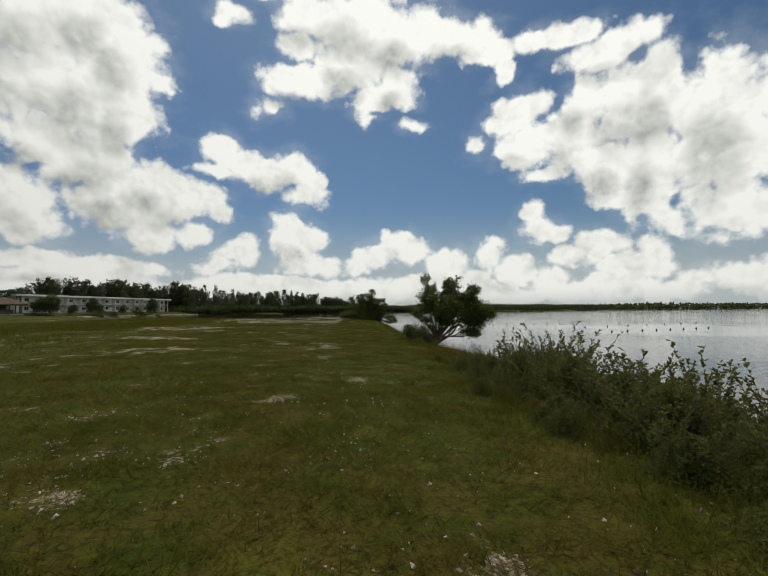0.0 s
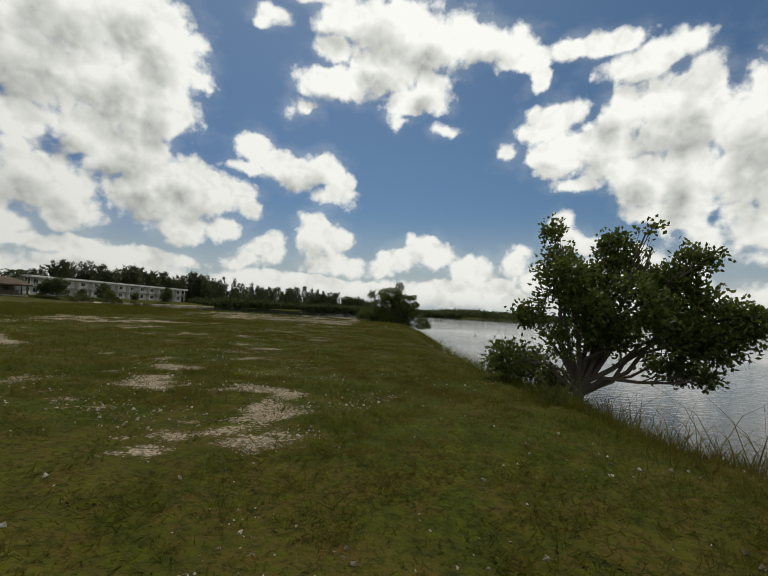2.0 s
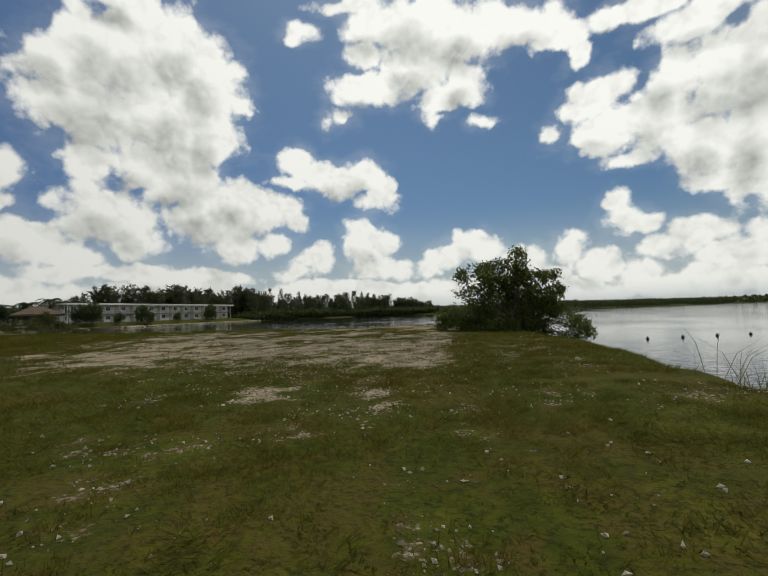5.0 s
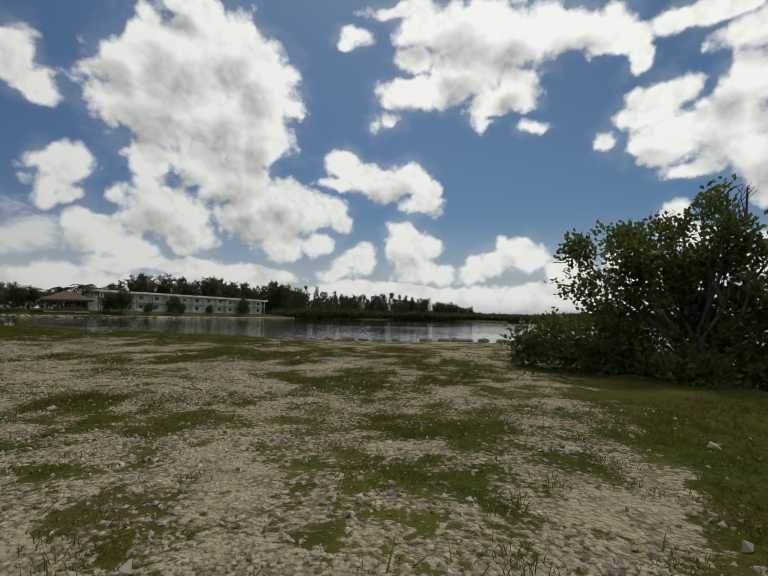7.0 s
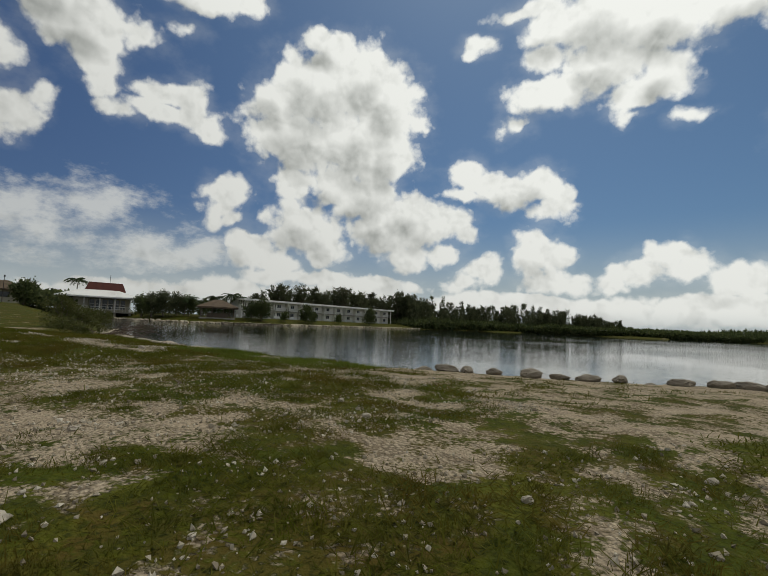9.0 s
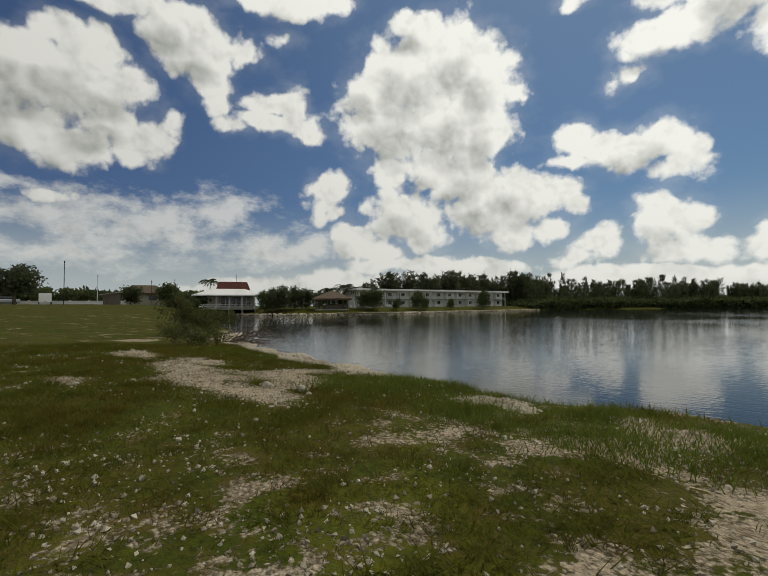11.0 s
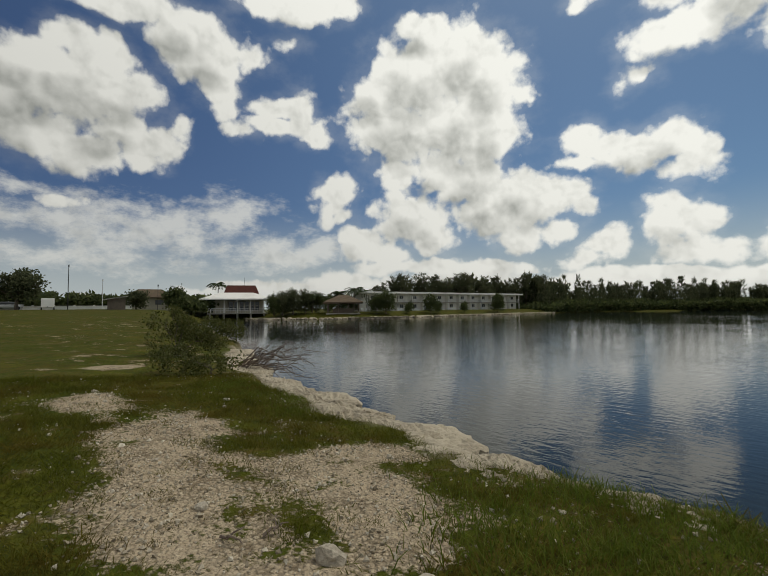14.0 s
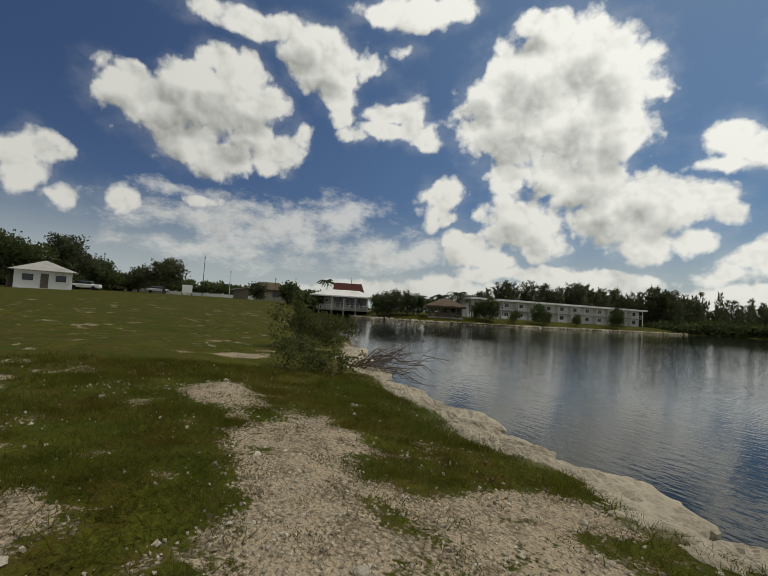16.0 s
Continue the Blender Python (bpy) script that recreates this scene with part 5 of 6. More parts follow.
# ------------------------------------------------------------------ far trees
def casuarina(height, seed, x=0, y=0, z=0):
    rng = np.random.default_rng(seed)
    t = thing("casuarina_tree", x, y, z, 0, "tall feathery dark green casuarina tree behind the hotel", "tree", "casuarinas behind the hotel")
    bm = bmesh.new()
    P, D = [], []
    for stem in range(3):
        lean = np.array((rng.normal() * 1.1, rng.normal() * 1.1))
        hh = height * rng.uniform(0.78, 1.0)
        tube(bm, [(0, 0, -0.3), (lean[0] * 0.4, lean[1] * 0.4, hh * 0.5), (lean[0], lean[1], hh * 0.97)], [0.2, 0.12, 0.02], 6)
        for k in range(34):
            f = rng.uniform(0.12, 0.97)
            root = np.array((lean[0] * f, lean[1] * f, hh * f))
            reach = hh * 0.17 * (1.1 - f) * rng.uniform(0.6, 1.3) + 0.45
            a = rng.uniform(0, 6.283)
            tip = root + (math.cos(a) * reach, math.sin(a) * reach, reach * rng.uniform(0.6, 1.8))
            tube(bm, [tuple(root), tuple(root * 0.45 + tip * 0.55 - (0, 0, 0.1)), tuple(tip)], [0.04, 0.03, 0.01], 4)
            m = 26
            u = rng.uniform(0.1, 1.1, m)[:, None]
            P.append(root * (1 - u) + tip * u + rng.normal(size=(m, 3)) * 0.18)
            D.append(unit(tip - root) * 0.9 + rng.normal(size=(m, 3)) * 0.45 + (0, 0, 0.3))
    part("trunk", bm, M_BARK, t)
    P, D = np.concatenate(P), np.concatenate(D)
    leaf_mesh("crown", P, D, rng.uniform(0.4, 1.0, len(P)), 0.075, M_CASUARINA, t, rng, 0.3)
    return t


rng = np.random.default_rng(31)
kinds = [casuarina(12.5, 311 + k) for k in range(3)]
row = [(47.2, 150, 0.82), (45.8, 154, 0.98), (44.4, 153, 1.06), (42.9, 159, 0.95), (41.4, 157, 1.08), (40.0, 164, 1.08), (38.6, 161, 1.0), (37.2, 168, 1.12), (35.9, 166, 1.14), (34.6, 172, 1.12), (33.3, 174, 1.05), (32.0, 181, 1.1), (30.7, 179, 1.0), (29.5, 187, 1.02), (28.4, 179, 1.16), (27.5, 182, 1.18), (26.8, 185, 1.0), (26.0, 183, 0.8), (48.2, 156, 0.7), (46.5, 157, 0.63), (45.1, 161, 0.73), (43.7, 160, 0.86), (42.2, 166, 0.72), (40.7, 164, 0.79), (39.3, 171, 0.88), (37.9, 168, 0.93), (36.5, 175, 1.01), (35.2, 173, 1.02), (33.9, 179, 0.86), (32.6, 181, 0.89), (31.3, 188, 0.86), (30.0, 186, 0.76), (28.8, 194, 0.76), (27.7, 186, 0.89), (26.8, 189, 1.1), (26.1, 192, 0.91), (25.3, 190, 0.72), (47.5, 163, 0.63)]
for i, (az, d, s) in enumerate(row):
    x, y = spot(az, d)
    m = pose(x, y, ground_z(x, y) - 0.1, 0, 0, 53 * i)
    ob = kinds[i] if i < 3 else copy_thing(kinds[i % 3], m)
    ob.matrix_basis = m
    ob.scale = (s * 1.3, s * 1.3, s)


def far_wood(name, line, height, spread, count, leaf, mat, label, seed, spire=0.0, inland=1.0, fall=(1, 1, 1)):
    """A belt of distant trees on the land behind a shore line, as one sheet of leaf clumps with an uneven top."""
    rng = np.random.default_rng(seed)
    line = np.array(line, float)
    seg = line[1:] - line[:-1]
    ln = np.hypot(seg[:, 0], seg[:, 1])
    k = rng.choice(len(ln), count, p=ln / ln.sum())
    u = rng.random(count)
    s = np.concatenate([[0], np.cumsum(ln)])[k] + ln[k] * u
    side = np.stack([-seg[:, 1], seg[:, 0]], 1)[k] / ln[k][:, None] * inland
    depth = rng.random(count) ** 1.4 * spread
    crest = height * (0.62 + 0.5 * fbm(s / 9.0, s * 0 + seed, seed, 3)) * np.interp(s / s.max(), [0, 0.04, 0.96, 1], [0.55, 1, 1, 0.6])
    crest = crest * (0.72 + 0.28 * np.clip(depth / (spread * 0.35), 0, 1))
    crest = crest * np.interp(s / s.max(), [0, 0.4, 1], fall)
    if spire:
        crest = crest * (1 + spire * (vnoise(s / 2.2, s * 0 + 3, seed) ** 3))
    z = crest * rng.random(count) ** 0.62
    p = line[k] + seg[k] * u[:, None] + side * depth[:, None]
    P = np.stack([p[:, 0], p[:, 1], z + WATER_Z + 0.1], 1) + rng.normal(size=(count, 3)) * 0.15
    D = rng.normal(size=(count, 3)) * 0.7 + (0, 0, 0.9 if spire else 0.4)
    return tagged(leaf_mesh(name, P, D, leaf * rng.uniform(0.6, 1.4, count), leaf * (0.16 if spire else 0.34), mat, None, rng), label, "trees", kind="stuff")


WOOD = [(-89, 197), (-87.5, 204), (-82, 228), (-57, 256), (-33, 274), (10, 301), (40, 328)]
far_wood("far_woods", WOOD, 5.5, 22, 34000, 1.2, M_MANGROVE, "dense dark green mangrove wood along the far shore", 91, 0.0, 1.0, (1, 0.9, 0.75))


def casuarina_belt(line, count, spread, heights, seed):
    """A belt of far casuarinas: every tree a ragged spire of upswept sprays, one sheet of stuff."""
    rng = np.random.default_rng(seed)
    line = np.array(line, float)
    seg = line[1:] - line[:-1]
    ln = np.hypot(seg[:, 0], seg[:, 1])
    k = rng.choice(len(ln), count, p=ln / ln.sum())
    u = rng.random(count)
    s = (np.concatenate([[0], np.cumsum(ln)])[k] + ln[k] * u) / ln.sum()
    foot = line[k] + seg[k] * u[:, None] + np.stack([-seg[:, 1], seg[:, 0]], 1)[k] / ln[k][:, None] * (rng.random(count) * spread)[:, None]
    tall = np.interp(s, np.linspace(0, 1, len(heights)), heights) * rng.uniform(0.62, 1.12, count) * (0.8 + 0.4 * vnoise(s * 22, s * 0, seed))
    m = 190
    f = rng.random((count, m)) ** 0.8
    a, lean = rng.uniform(0, 6.283, (count, m)), rng.normal(size=(count, 2)) * 0.07
    reach = (0.16 * tall[:, None] * (1.05 - f) + 0.25) * rng.uniform(0.2, 1.0, (count, m))
    P = np.stack([foot[:, :1] + lean[:, :1] * f * tall[:, None] + np.cos(a) * reach, foot[:, 1:] + lean[:, 1:] * f * tall[:, None] + np.sin(a) * reach, WATER_Z + 0.3 + f * tall[:, None] * 0.94], 2)
    D = np.stack([np.cos(a) * 0.6, np.sin(a) * 0.6, np.full(a.shape, 1.0)], 2) + rng.normal(size=(count, m, 3)) * 0.3
    n = count * m
    return tagged(leaf_mesh("far_woods", P.reshape(n, 3), D.reshape(n, 3), 1.5 * rng.uniform(0.6, 1.3, n), 0.17, M_CASUARINA, None, rng, 0.3), "ragged dark casuarina tops over the mangroves", "trees", kind="stuff")


casuarina_belt([(-92, 203), (-86, 232), (-60, 262), (-37, 281), (-14, 294)], 230, 17, (11.5, 13.0, 13.5, 11.5, 5.0), 92)
far_wood("far_woods", [(30, 318), (60, 346), (150, 431), (300, 562)], 5.6, 30, 18000, 2.2, M_MANGROVE, "low green wood on the bay's far shore", 93, 0.3)
far_wood("far_woods", [(290, 552), (500, 640), (800, 762), (2600, 1125)], 7.5, 40, 14000, 4.5, M_MANGROVE, "thin distant line of trees across the bay", 94)

# trees and palms round the restaurant and the hut
def bank_tree(az, d, s, seed, mat=M_CASUARINA, label="wispy grey-green tree on the far bank"):
    x, y = spot(az, d)
    t = broadleaf("bank_tree", x, y, ground_z(x, y) - 0.1, [(0, 0, 1.2 * s, 1.5 * s, 1.4 * s, 0.9 * s), (0.8 * s, 0.2, 2.3 * s, 1.0 * s, 0.9 * s, 1.0 * s), (-0.8 * s, 0, 2.4 * s, 0.9 * s, 0.9 * s, 1.1 * s), (0, 0.3, 3.2 * s, 0.7 * s, 0.7 * s, 0.8 * s)], (0.12 * s, 2.4 * s), 0.34, 60, mat, label, "tree", seed, 20 * seed)
    t["group"] = "trees on the far bank"
    return t


for i, (az, d, s, m) in enumerate([(54.3, 127, 1.3, M_MANGROVE), (52.8, 130, 1.5, M_CASUARINA), (51.4, 128, 1.3, M_MANGROVE), (50.2, 134, 1.4, M_CASUARINA), (61.3, 108, 1.35, M_MANGROVE), (60.2, 109, 1.45, M_CASUARINA), (58.9, 110, 1.6, M_CASUARINA), (57.3, 112, 1.5, M_CASUARINA), (55.9, 114, 1.35, M_MANGROVE), (47.9, 112, 1.2, M_MANGROVE), (46.6, 113, 1.55, M_MANGROVE), (40.6, 124, 1.35, M_MANGROVE), (39.6, 126, 0.8, M_MANGROVE), (36.2, 136, 0.8, M_MANGROVE), (31.9, 146, 1.6, M_MANGROVE), (43.5, 118, 0.75, M_MANGROVE)]):
    bank_tree(az, d, s, 200 + i, m)


def palm(az, d, height, seed):
    x, y = spot(az, d)
    rng = np.random.default_rng(seed)
    t = thing("palm_tree", x, y, ground_z(x, y) - 0.1, 0, "coconut palm with arching green fronds", "palm", "palms on the far bank")
    bm = bmesh.new()
    tube(bm, [(0, 0, 0), (0.15, 0.1, height * 0.5), (0.35, 0.2, height)], [0.16, 0.12, 0.1], 7)
    part("trunk", bm, M_BARK, t)
    P, D, W = [], [], []
    for k in range(15):
        a, up = 6.283 * k / 15 + rng.normal() * 0.2, rng.uniform(0.1, 1.2)
        u = np.linspace(0.1, 1, 22)
        r = 2.9 * u
        zz = height + up * r * 0.8 - 0.30 * r * r * rng.uniform(0.7, 1.2)
        p = np.stack([0.35 + np.cos(a) * r, 0.2 + np.sin(a) * r, zz], 1)
        for sgn in (-1, 1):
            P.append(p)
            D.append(np.stack([np.cos(a) * 0.5 - sgn * np.sin(a) + 0 * u, np.sin(a) * 0.5 + sgn * np.cos(a) + 0 * u, -0.5 + 0 * u], 1))
    P, D = np.concatenate(P), np.concatenate(D)
    leaf_mesh("fronds", P, D, 0.85, 0.07, M_PALM, t, rng)


for i, (az, d, h) in enumerate([(68.2, 130, 7.8), (50.9, 126, 6.6), (53.0, 130, 5.6), (56.4, 112, 4.2), (49.8, 128, 6.2)]):
    palm(az, d, h, 400 + i)

# ------------------------------------------------------------------ the west side of the field
WEST = [spot(103, 112), spot(96, 118), spot(90, 122), spot(84, 124), spot(78, 122), spot(73, 112), spot(70.5, 108)]
far_wood("tree_line", [(x, y) for x, y in WEST][::-1], 5.0, 10, 12000, 1.1, M_MANGROVE, "low belt of trees beyond the field", 95, 0.0, -1)


def lift(ob, dz):
    for v in ob.data.vertices:
        v.co.z += dz


lift(bpy.data.objects["tree_line"], 2.0)


def big_tree(az, d, s, seed, label, leafmat=M_MANGROVE, thin=1.0):
    x, y = spot(az, d)
    rng = np.random.default_rng(seed)
    lobes = [(rng.normal() * 1.6 * s, rng.normal() * 1.6 * s, rng.uniform(2.6, 6.6) * s, rng.uniform(1.2, 1.9) * s, rng.uniform(1.2, 1.9) * s, rng.uniform(0.9, 1.4) * s) for _ in range(11)]
    return broadleaf("field_tree", x, y, ground_z(x, y) - 0.1, lobes, (0.3 * s, 5 * s), 0.5, 34 * thin, leafmat, label, "tree", seed, 0, 12)


big_tree(96.6, 92, 1.25, 501, "broad dark green shade tree at the field's edge", M_CASUARINA, 0.7)
big_tree(94.2, 96, 0.75, 502, "dark green tree beside the house")
big_tree(101.5, 84, 1.0, 503, "dark tree behind the low house")
big_tree(87.6, 92, 0.95, 504, "thin-crowned grey-green tree at the field's edge", M_CASUARINA, 0.6)
big_tree(90.2, 98, 0.6, 505, "small dark tree at the field's edge", M_CASUARINA)
big_tree(77.0, 92, 0.42, 506, "rounded grey bush beside the gate hut", M_CASUARINA)
big_tree(73.0, 96, 0.55, 507, "green tree beyond the canal's end")


def house():
    x, y = spot(97.2, 76)
    h = thing("house", x, y, ground_z(x, y), 97, "low white house with a grey shingled roof at the field's edge", "house")
    # local +y runs from the near end away, front faces +x
    part("wall", boxes((0, 0, -0.3, 9.5, 6.5, 2.5), (9.5, 1.0, -0.3, 13.5, 6.0, 2.2)), M_WHITE, h)
    bm = bmesh.new()
    v = [bm.verts.new(p) for p in ((-0.6, -0.7, 2.45), (10.0, -0.7, 2.45), (10.0, 7.2, 2.45), (-0.6, 7.2, 2.45), (1.6, 3.2, 4.0), (8.2, 3.2, 4.0))]
    for f in ((0, 1, 5, 4), (1, 2, 5), (2, 3, 4, 5), (3, 0, 4), (3, 2, 1, 0)):
        bm.faces.new([v[i] for i in f])
    part("roof", bm, M_GREYROOF, h)
    part("wing_roof", boxes((9.6, 0.4, 2.2, 14.2, 6.6, 2.4)), M_GREYROOF, h)
    for i, (a, b) in enumerate(((1.0, 2.0), (2.6, 3.6), (5.2, 6.2), (7.6, 8.8))):
        g = part("window", boxes((a, -0.05, 1.0, b, 0.03, 1.9)), M_DARKGLASS, h)
        part("frame", boxes((a - 0.08, -0.07, 1.9, b + 0.08, -0.02, 1.98), (a - 0.08, -0.07, 0.92, b + 0.08, -0.02, 1.0)), M_WHITE, g)
    part("door", boxes((4.0, -0.05, 0, 4.9, 0.03, 2.05)), M_DARKMETAL, h)
    for a, b in ((0.7, 1.9), (4.4, 5.6)):
        g = part("window", boxes((-0.05, a, 1.0, 0.03, b, 1.9)), M_DARKGLASS, h)
        part("frame", boxes((-0.07, a - 0.08, 1.9, -0.02, b + 0.08, 1.98), (-0.07, a - 0.08, 0.92, -0.02, b + 0.08, 1.0)), M_WHITE, g)
    part("door", boxes((-0.05, 2.7, 0, 0.03, 3.6, 2.05)), M_TIMBER, h)
    return h


hs = house()
hs.matrix_basis = pose(*spot(96.4, 78), ground_z(*spot(96.4, 78)), 0, 0, 186)


def pole(az, d, top, label, mat=M_DARKMETAL, r=0.08):
    x, y = spot(az, d)
    z = ground_z(x, y)
    t = thing("utility_pole", x, y, z, 0, label, "pole", "poles beyond the field")
    bm = bmesh.new()
    tube(bm, [(0, 0, -0.2), (0.05, 0, top * 0.5), (0.16, 0, top)], [r, r * 0.85, r * 0.6], 7)
    part("shaft", bm, mat, t)
    part("cap", boxes((0.08, -0.09, top - 0.4, 0.26, 0.09, top)), mat, t)


pole(83.4, 97, 8.2, "tall dark utility pole at the field's edge")
pole(80.3, 97, 5.6, "slim white flag pole with a dark top", M_PLASTIC, 0.07)
pole(101.2, 92, 8.0, "dark utility pole behind the house")
pole(93.7, 105, 7.6, "dark utility pole among the trees")
pole(74.8, 100, 5.2, "dark mast beyond the gate hut", M_DARKMETAL, 0.06)

x, y = spot(85.1, 88)
tr = thing("white_trailer", x, y, ground_z(x, y), 85 + 90, "plain white box trailer parked on the grass", "trailer")
part("body", boxes((-1.6, -0.85, 0.35, 1.6, 0.85, 1.8), bevel=0.04), M_WHITE, tr)
for sx in (-0.6, 0.6):
    for sy in (-0.8, 0.8):
        bm = bmesh.new()
        bmesh.ops.create_cone(bm, cap_ends=True, segments=14, radius1=0.3, radius2=0.3, depth=0.16, matrix=pose(sx, sy, 0.3, 90, 0, 0))
        part("wheel", bm, M_TYRE, tr)
part("drawbar", boxes((-2.5, -0.06, 0.4, -1.6, 0.06, 0.48)), M_DARKMETAL, tr)

wl = thing("low_wall", *spot(91.5, 101), 0, 0, "long low white wall beyond the field", "wall")
(wx0, wy0), (wx1, wy1) = spot(91.5, 101), spot(77.5, 99)
wlen = math.hypot(wx1 - wx0, wy1 - wy0)
wl.matrix_basis = pose(wx0, wy0, ground_z(wx0, wy0), 0, 0, math.degrees(math.atan2(wy1 - wy0, wx1 - wx0)))
part("wall", boxes((0, -0.1, -0.5, wlen, 0.1, 0.6)), M_WHITE, wl)
part("coping", boxes((-0.05, -0.14, 0.6, wlen + 0.05, 0.14, 0.68)), M_CONCRETE, wl)
for k in range(9):
    part("pillar", boxes((k * wlen / 8 - 0.16, -0.17, -0.5, k * wlen / 8 + 0.16, 0.17, 0.8)), M_WHITE, wl)

x, y = spot(78.2, 86)
gt = thing("gate_hut", x, y, ground_z(x, y), 78 + 180, "small hut with a sloping pale roof beside a grey bush", "hut")
part("wall", boxes((-0.2, -1.2, -0.2, 2.4, 1.2, 1.9)), M_TIMBER, gt)
bm = boxes((-0.5, -1.6, 0, 3.0, 1.6, 0.14))
bmesh.ops.rotate(bm, verts=bm.verts[:], matrix=Matrix.Rotation(radians(9), 3, "Y"))
bmesh.ops.translate(bm, verts=bm.verts[:], vec=(0, 0, 2.1))
part("roof", bm, M_CONCRETE, gt, "sloping pale sheet roof")
part("door", boxes((0.5, -1.25, 0, 1.2, -1.18, 1.7)), M_WHITE, gt)

x, y = spot(75.6, 104)
rf = thing("far_house", x, y, ground_z(x, y), 75, "distant house with a dark shingled roof", "house")
part("wall", boxes((-4, -3, -0.3, 4, 3, 2.6)), M_CREAM, rf)
part("roof", hip_roof(-4.6, -3.6, 2.6, 4.6, 3.6, 4.3, 2.4), M_THATCH, rf)
part("window", boxes((-2.5, -3.06, 1.0, -1.0, -2.98, 2.0)), M_DARKGLASS, rf)
part("window", boxes((1.0, -3.06, 1.0, 2.5, -2.98, 2.0)), M_DARKGLASS, rf)
x, y = spot(82.2, 136)
wh = thing("far_house", x, y, ground_z(x, y), 82, "distant bright white house with arched openings", "house")
part("wall", boxes((-3, -2.5, -0.3, 3, 2.5, 3.4)), M_WHITE, wh)
part("roof", hip_roof(-3.4, -2.9, 3.4, 3.4, 2.9, 4.4, 2.2), M_ROOFWHITE, wh)
for k in (-2, 0, 2):
    part("window", boxes((k - 0.5, -2.55, 1.6, k + 0.5, -2.48, 2.9)), M_DARKGLASS, wh)


def car(az, d, turn, mat, label):
    x, y = spot(az, d)
    c = thing("parked_car", x, y, ground_z(x, y), turn, label, "car", "parked cars")
    bm = boxes((-2.1, -0.85, 0.35, 2.1, 0.85, 0.95), bevel=0.1)
    part("body", bm, mat, c)
    bm = bmesh.new()
    box(bm, -1.3, -0.75, 0.95, 1.1, 0.75, 1.45, 0.16)
    part("cabin", bm, M_DARKGLASS, c)
    for sx in (-1.3, 1.3):
        for sy in (-0.82, 0.82):
            bm = bmesh.new()
            bmesh.ops.create_cone(bm, cap_ends=True, segments=14, radius1=0.32, radius2=0.32, depth=0.2, matrix=pose(sx, sy, 0.32, 90, 0, 0))
            part("wheel", bm, M_TYRE, c)


car(95.2, 84, 80, M_WHITE, "white pickup parked beside the house")
car(91.8, 98, 100, M_CARYELLOW, "faded yellow car parked under the trees")
car(88.3, 100, 95, M_CARGREY, "silver car parked by the low wall")

# tiny houses across the bay
rng = np.random.default_rng(77)
for k in range(9):
    u = 420 + k * 95 + rng.uniform(-30, 30)
    x, y = u, np.interp(u, [300, 800, 2600], [560, 760, 1120]) + 8
    hh = thing("bay_house", x, y, 0.9, rng.uniform(-20, 20), "tiny pale house on the far side of the bay", "house", "houses across the bay")
    part("wall", boxes((-5, -4, -0.5, 5, 4, 3.6)), M_WHITE, hh)
    part("roof", hip_roof(-5.6, -4.6, 3.6, 5.6, 4.6, 6.0, 3.6), M_ROOFRED if k % 3 == 0 else M_GREYROOF, hh)

# ------------------------------------------------------------------ buoys
def buoy():
    b = thing("buoy", 0, 0, WATER_Z, 0, "small dark round buoy floating in a line", "buoy", "buoys in the bay")
    bm = bmesh.new()
    bmesh.ops.create_uvsphere(bm, u_segments=12, v_segments=8, radius=0.085, matrix=Matrix.Diagonal((1, 1, 0.85, 1)))
    part("float", bm, M_DARKMETAL, b, smooth=True)
    bm = bmesh.new()
    bmesh.ops.create_cone(bm, cap_ends=True, segments=8, radius1=0.035, radius2=0.03, depth=0.09, matrix=Matrix.Translation((0, 0, 0.085)))
    part("neck", bm, M_DARKMETAL, b)
    return b


b0 = buoy()
lines_laid = []
for n, (x0, y0, x1, y1) in ((11, (6.2, 54.0, 26.5, 60.5)), (10, (16.8, 37.2, 34.0, 45.0)), (7, (22.5, 48.1, 44.0, 60.5))):
    line_pts = [(x0 + (x1 - x0) * k / (n - 1), y0 + (y1 - y0) * k / (n - 1)) for k in range(n)]
    for k, (x, y) in enumerate(line_pts):
        copy_thing(b0, pose(x, y, WATER_Z + 0.02, 0, 0, 40 * k)) if lines_laid or k else setattr(b0, "matrix_basis", pose(x, y, WATER_Z + 0.02))
    lines_laid.append(n)

# ------------------------------------------------------------------ shore rocks and loose stones
def rock(name, x, y, z, sx, sy, sz, seed, label, mat, turn=0, sub=3, rough=0.3, flat=1.0, group=""):
    ob = part(name, stone_mesh(seed, flat, sub, rough), mat, smooth=False)
    ob.matrix_basis = pose(x, y, z, 0, 0, turn) @ Matrix.Diagonal((sx, sy, sz, 1))
    return tagged(ob, label, "rock", group)


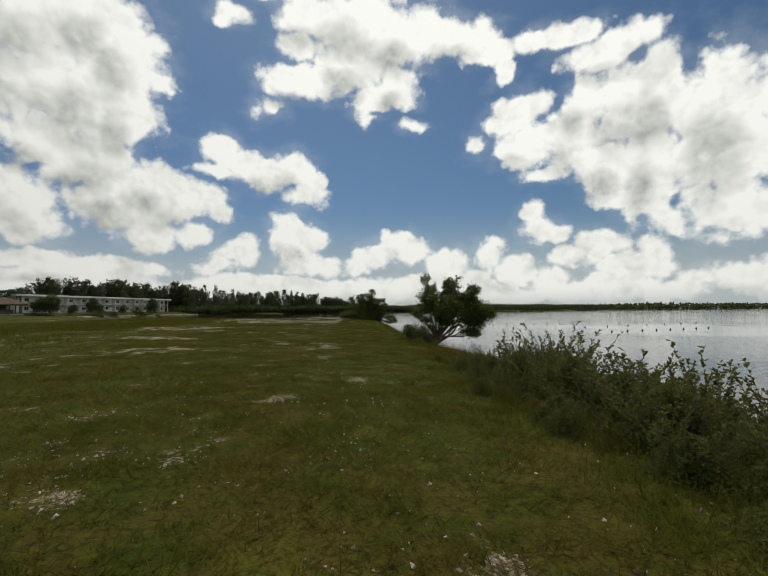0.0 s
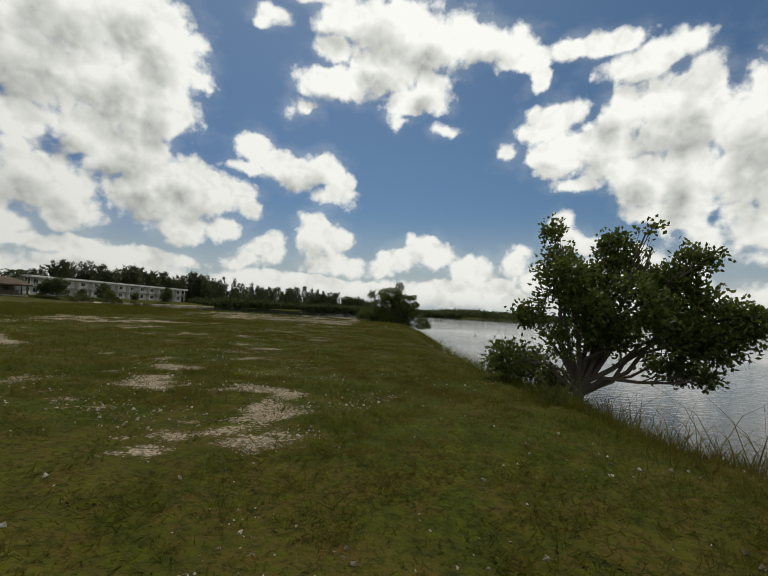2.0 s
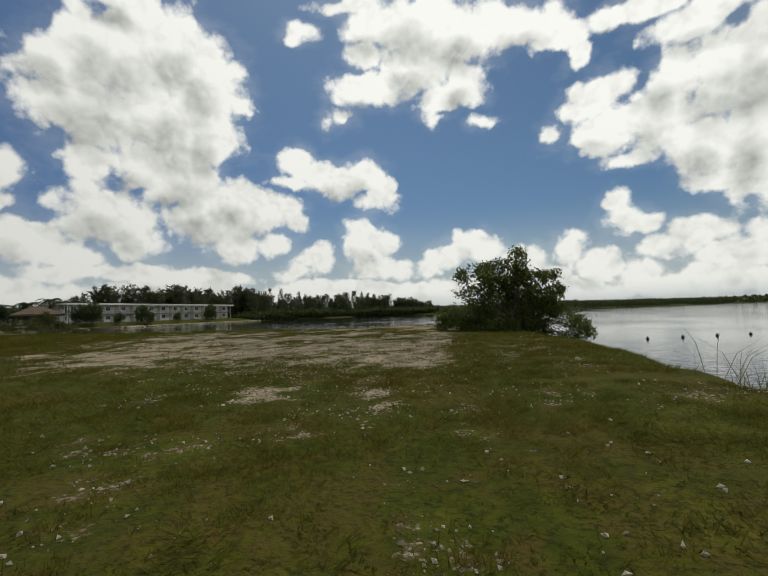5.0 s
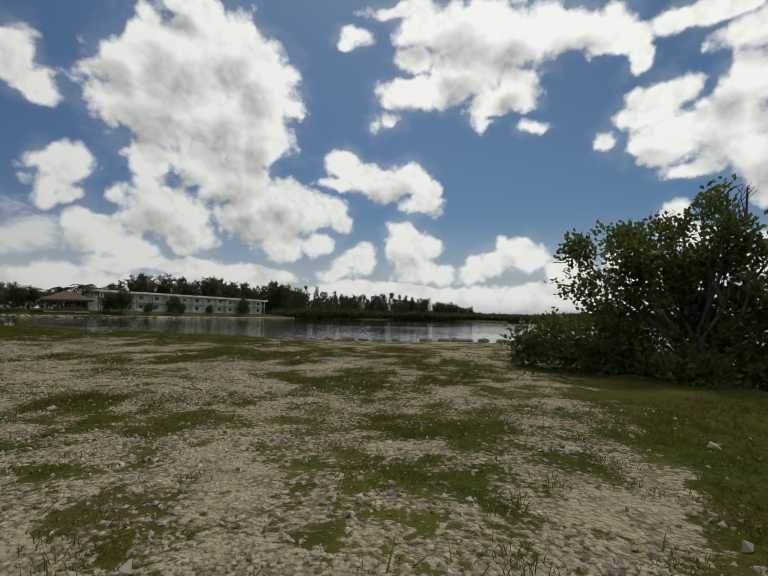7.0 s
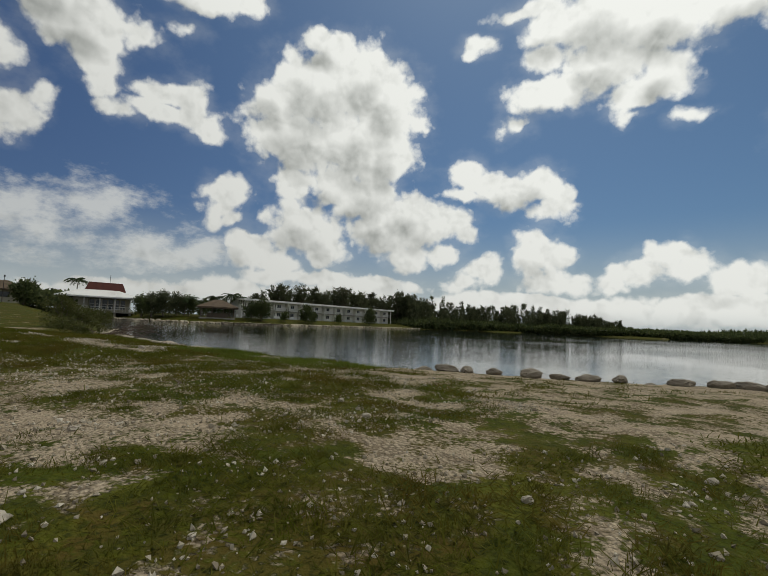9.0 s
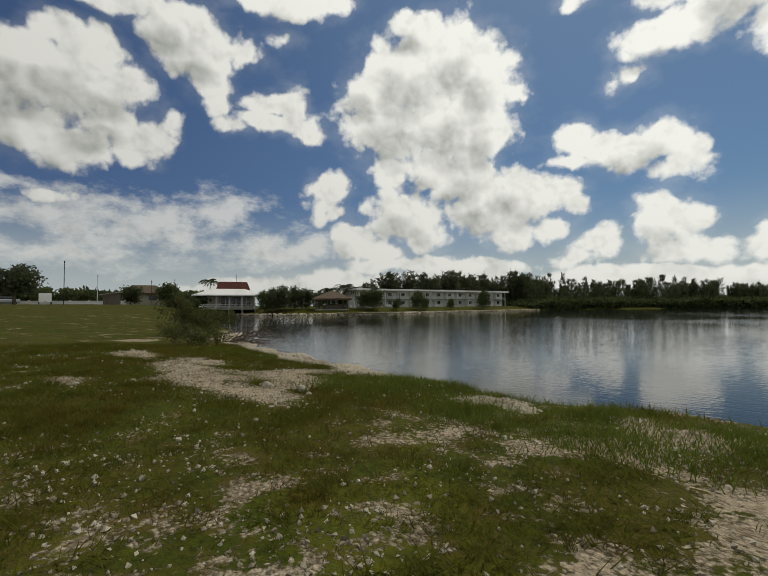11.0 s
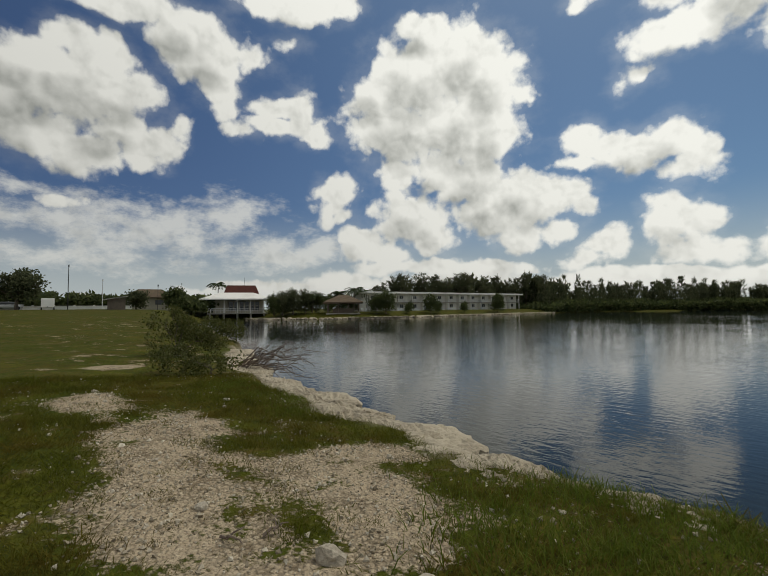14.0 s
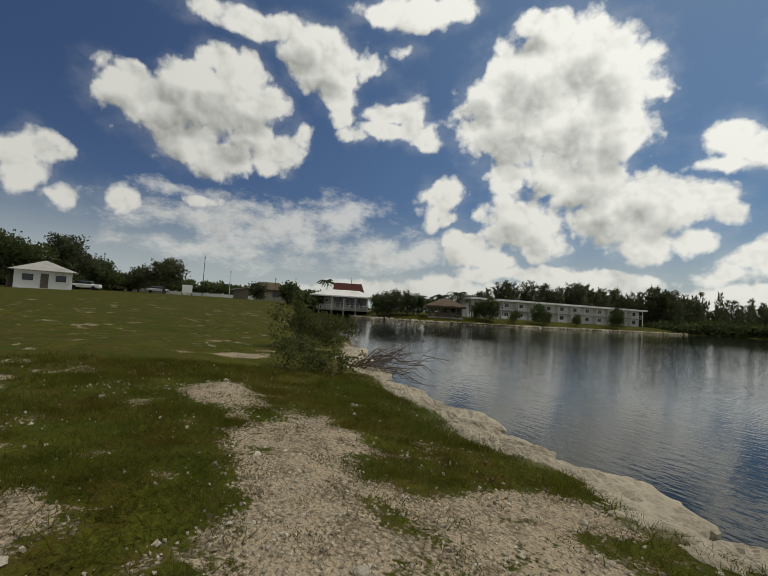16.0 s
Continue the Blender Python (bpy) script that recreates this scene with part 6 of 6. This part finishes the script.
def ledge(x, y, a, b, thick, turn, seed):
    """A flat slab of pitted limestone with a ragged outline, a broken rim and an undercut side."""
    rng = np.random.default_rng(seed)
    bm, rings = bmesh.new(), []
    off = Vector(rng.uniform(-50, 50, 3))
    sides, levels = 72, 16
    for j in range(levels + 5):
        k = min(j / levels, 1.0)
        ring = []
        for i in range(sides):
            an = 6.2832 * i / sides
            e = Vector((math.cos(an), math.sin(an), 0))
            rim = 1 + 0.34 * noise.noise(e * 1.3 + off) + 0.16 * noise.noise(e * 4.1 + off) + 0.07 * noise.noise(e * 11 + off)
            p = Vector((e.x * k * rim * a, e.y * k * rim * b, 0))
            q = p * 2.4 + off
            p.z = 0.06 * noise.noise(q * 0.6) + 0.045 * noise.noise(q * 1.7) - 0.06 * abs(noise.noise(q * 4.3)) - 0.045 * abs(noise.noise(q * 9)) - 0.05 * k ** 8
            if j > levels:
                down = (j - levels) / 5
                cut = 1 - 0.14 * down + 0.10 * noise.noise(Vector((e.x * 3, e.y * 3, down * 2.5)) + off)
                p = Vector((p.x * cut, p.y * cut, p.z - down * thick))
            ring.append(bm.verts.new(p))
            if j == 0:
                break
        rings.append(ring)
    for i in range(sides):
        bm.faces.new((rings[0][0], rings[1][i], rings[1][(i + 1) % sides]))
    for r0, r1 in zip(rings[1:], rings[2:]):
        for i in range(sides):
            bm.faces.new((r0[i], r1[i], r1[(i + 1) % sides], r0[(i + 1) % sides]))
    bm.faces.new(rings[-1][::-1])
    ob = part("shore_ledge", bm, M_LEDGE)
    ob.matrix_basis = pose(x, y, ground_z(x, y - 0.9) - 0.03, 0, 0, turn)
    return tagged(ob, "flat weathered limestone ledge at the water's edge", "rock", "limestone ledges on the canal bank")


rng = np.random.default_rng(55)
for k, (x, y, a, b, t) in enumerate([(-20.85, 52.45, 1.0, 0.62, 10), (-19.2, 52.4, 0.55, 0.26, -12), (-23.4, 53.1, 1.15, 0.36, -8), (-22.1, 52.9, 0.6, 0.3, 10), (-25.2, 53.35, 0.75, 0.34, -8), (-27.2, 53.7, 1.2, 0.45, -18), (-29.8, 54.4, 1.3, 0.55, -22), (-18.2, 52.5, 0.4, 0.22, 12), (-16.6, 52.0, 0.5, 0.3, 10), (-31.8, 55.2, 1.1, 0.55, -25)]):
    ledge(x, y - 0.45, a * 1.15, b * 1.35, 0.8, t, 700 + k)
for k in range(22):
    x = -13.4 + k * 0.6 + rng.uniform(-0.15, 0.15)
    y = np.interp(x, [-15, -13, -10.5, -8.5, -5, -1], [53.35, 54.05, 55.1, 56.3, 57.7, 58.0]) + rng.uniform(-0.1, 0.15) - 0.3
    s = rng.uniform(0.13, 0.22)
    rock("boulder", x, y - 0.25, ground_z(x, y - 0.25) + 0.05, s * 1.5, s, s * 0.8, 740 + k, "rounded grey-brown boulder at the water's edge", M_BOULDER, rng.uniform(0, 180), 3, 0.25, 0.8, "boulders along the point")
for k in range(44):
    y = 13.0 + k * 0.52 + rng.uniform(-0.2, 0.2)
    x = np.interp(y, [13.9, 15.5, 17.2, 19.5, 23, 26, 29, 32.5, 36], [4.4, 4.0, 3.7, 3.3, 2.5, 2.1, 1.8, 1.5, 1.6]) - rng.uniform(0.0, 0.9)
    s = rng.uniform(0.05, 0.15)
    rock("shore_rock", x, y, ground_z(x, y) + s * 0.15, s * 1.4, s, s * 0.8, 760 + k % 6, "dark weathered rock on the muddy bay shore", M_BOULDER, rng.uniform(0, 180), 2, 0.35, 0.7, "rocks along the bay shore")
meshes = []
for k in range(5):
    ob = part("stone", stone_mesh(800 + k, 0.62, 2, 0.4), M_STONE)
    meshes.append(ob)
count = 0
sx_, sy_ = beside_line(900, 0.0, 5.0, rng)
for x, y in zip(sx_, sy_):
    if count >= 90 or (y < 36 and rng.random() < 1.0) or shore_distance(np.array([x]), np.array([y]))[0] < 0.6:
        continue
    s = 0.022 + 0.032 * rng.random() ** 2.5
    ob = meshes[count] if count < 5 else new("stone", meshes[count % 5].data)
    ob.matrix_basis = pose(x, y, float(soil_z(x, y)) + s * 0.25, 0, 0, rng.uniform(0, 360)) @ Matrix.Diagonal((s, s, s, 1))
    tagged(ob, "loose pale coral stone lying on the ground", "stone", "loose coral stones")
    count += 1
for x, y, s in ((-19.1, 49.9, 0.085), (-18.55, 50.1, 0.08), (-20.2, 49.6, 0.05)):
    ob = new("stone", meshes[int(s * 100) % 5].data)
    ob.matrix_basis = pose(x, y, float(soil_z(x, y)) + s * 0.3, 0, 0, 40) @ Matrix.Diagonal((s, s, s, 1))
    tagged(ob, "larger pale coral stone half sunk in the gravel", "stone", "loose coral stones")
for k, (x, y, ln) in enumerate(((-19.75, 49.55, 0.22), (-19.6, 49.75, 0.16), (-13.4, 47.2, 0.14), (-8.2, 41.9, 0.2))):
    bm, r2 = bmesh.new(), np.random.default_rng(900 + k)
    limb(bm, (0, 0, 0.015), (ln, 0.03, 0.05), 0.011, 0.004, r2, 0.2, 4, 5)
    limb(bm, (ln * 0.4, 0, 0.03), (ln * 0.6, 0.09, 0.09), 0.007, 0.003, r2, 0.2, 3, 4)
    ob = part("stick", bm, M_DEAD)
    ob.matrix_basis = pose(x, y, float(soil_z(x, y)), 0, 0, 70 * k)
    tagged(ob, "short dry forked stick on the gravel", "stick")
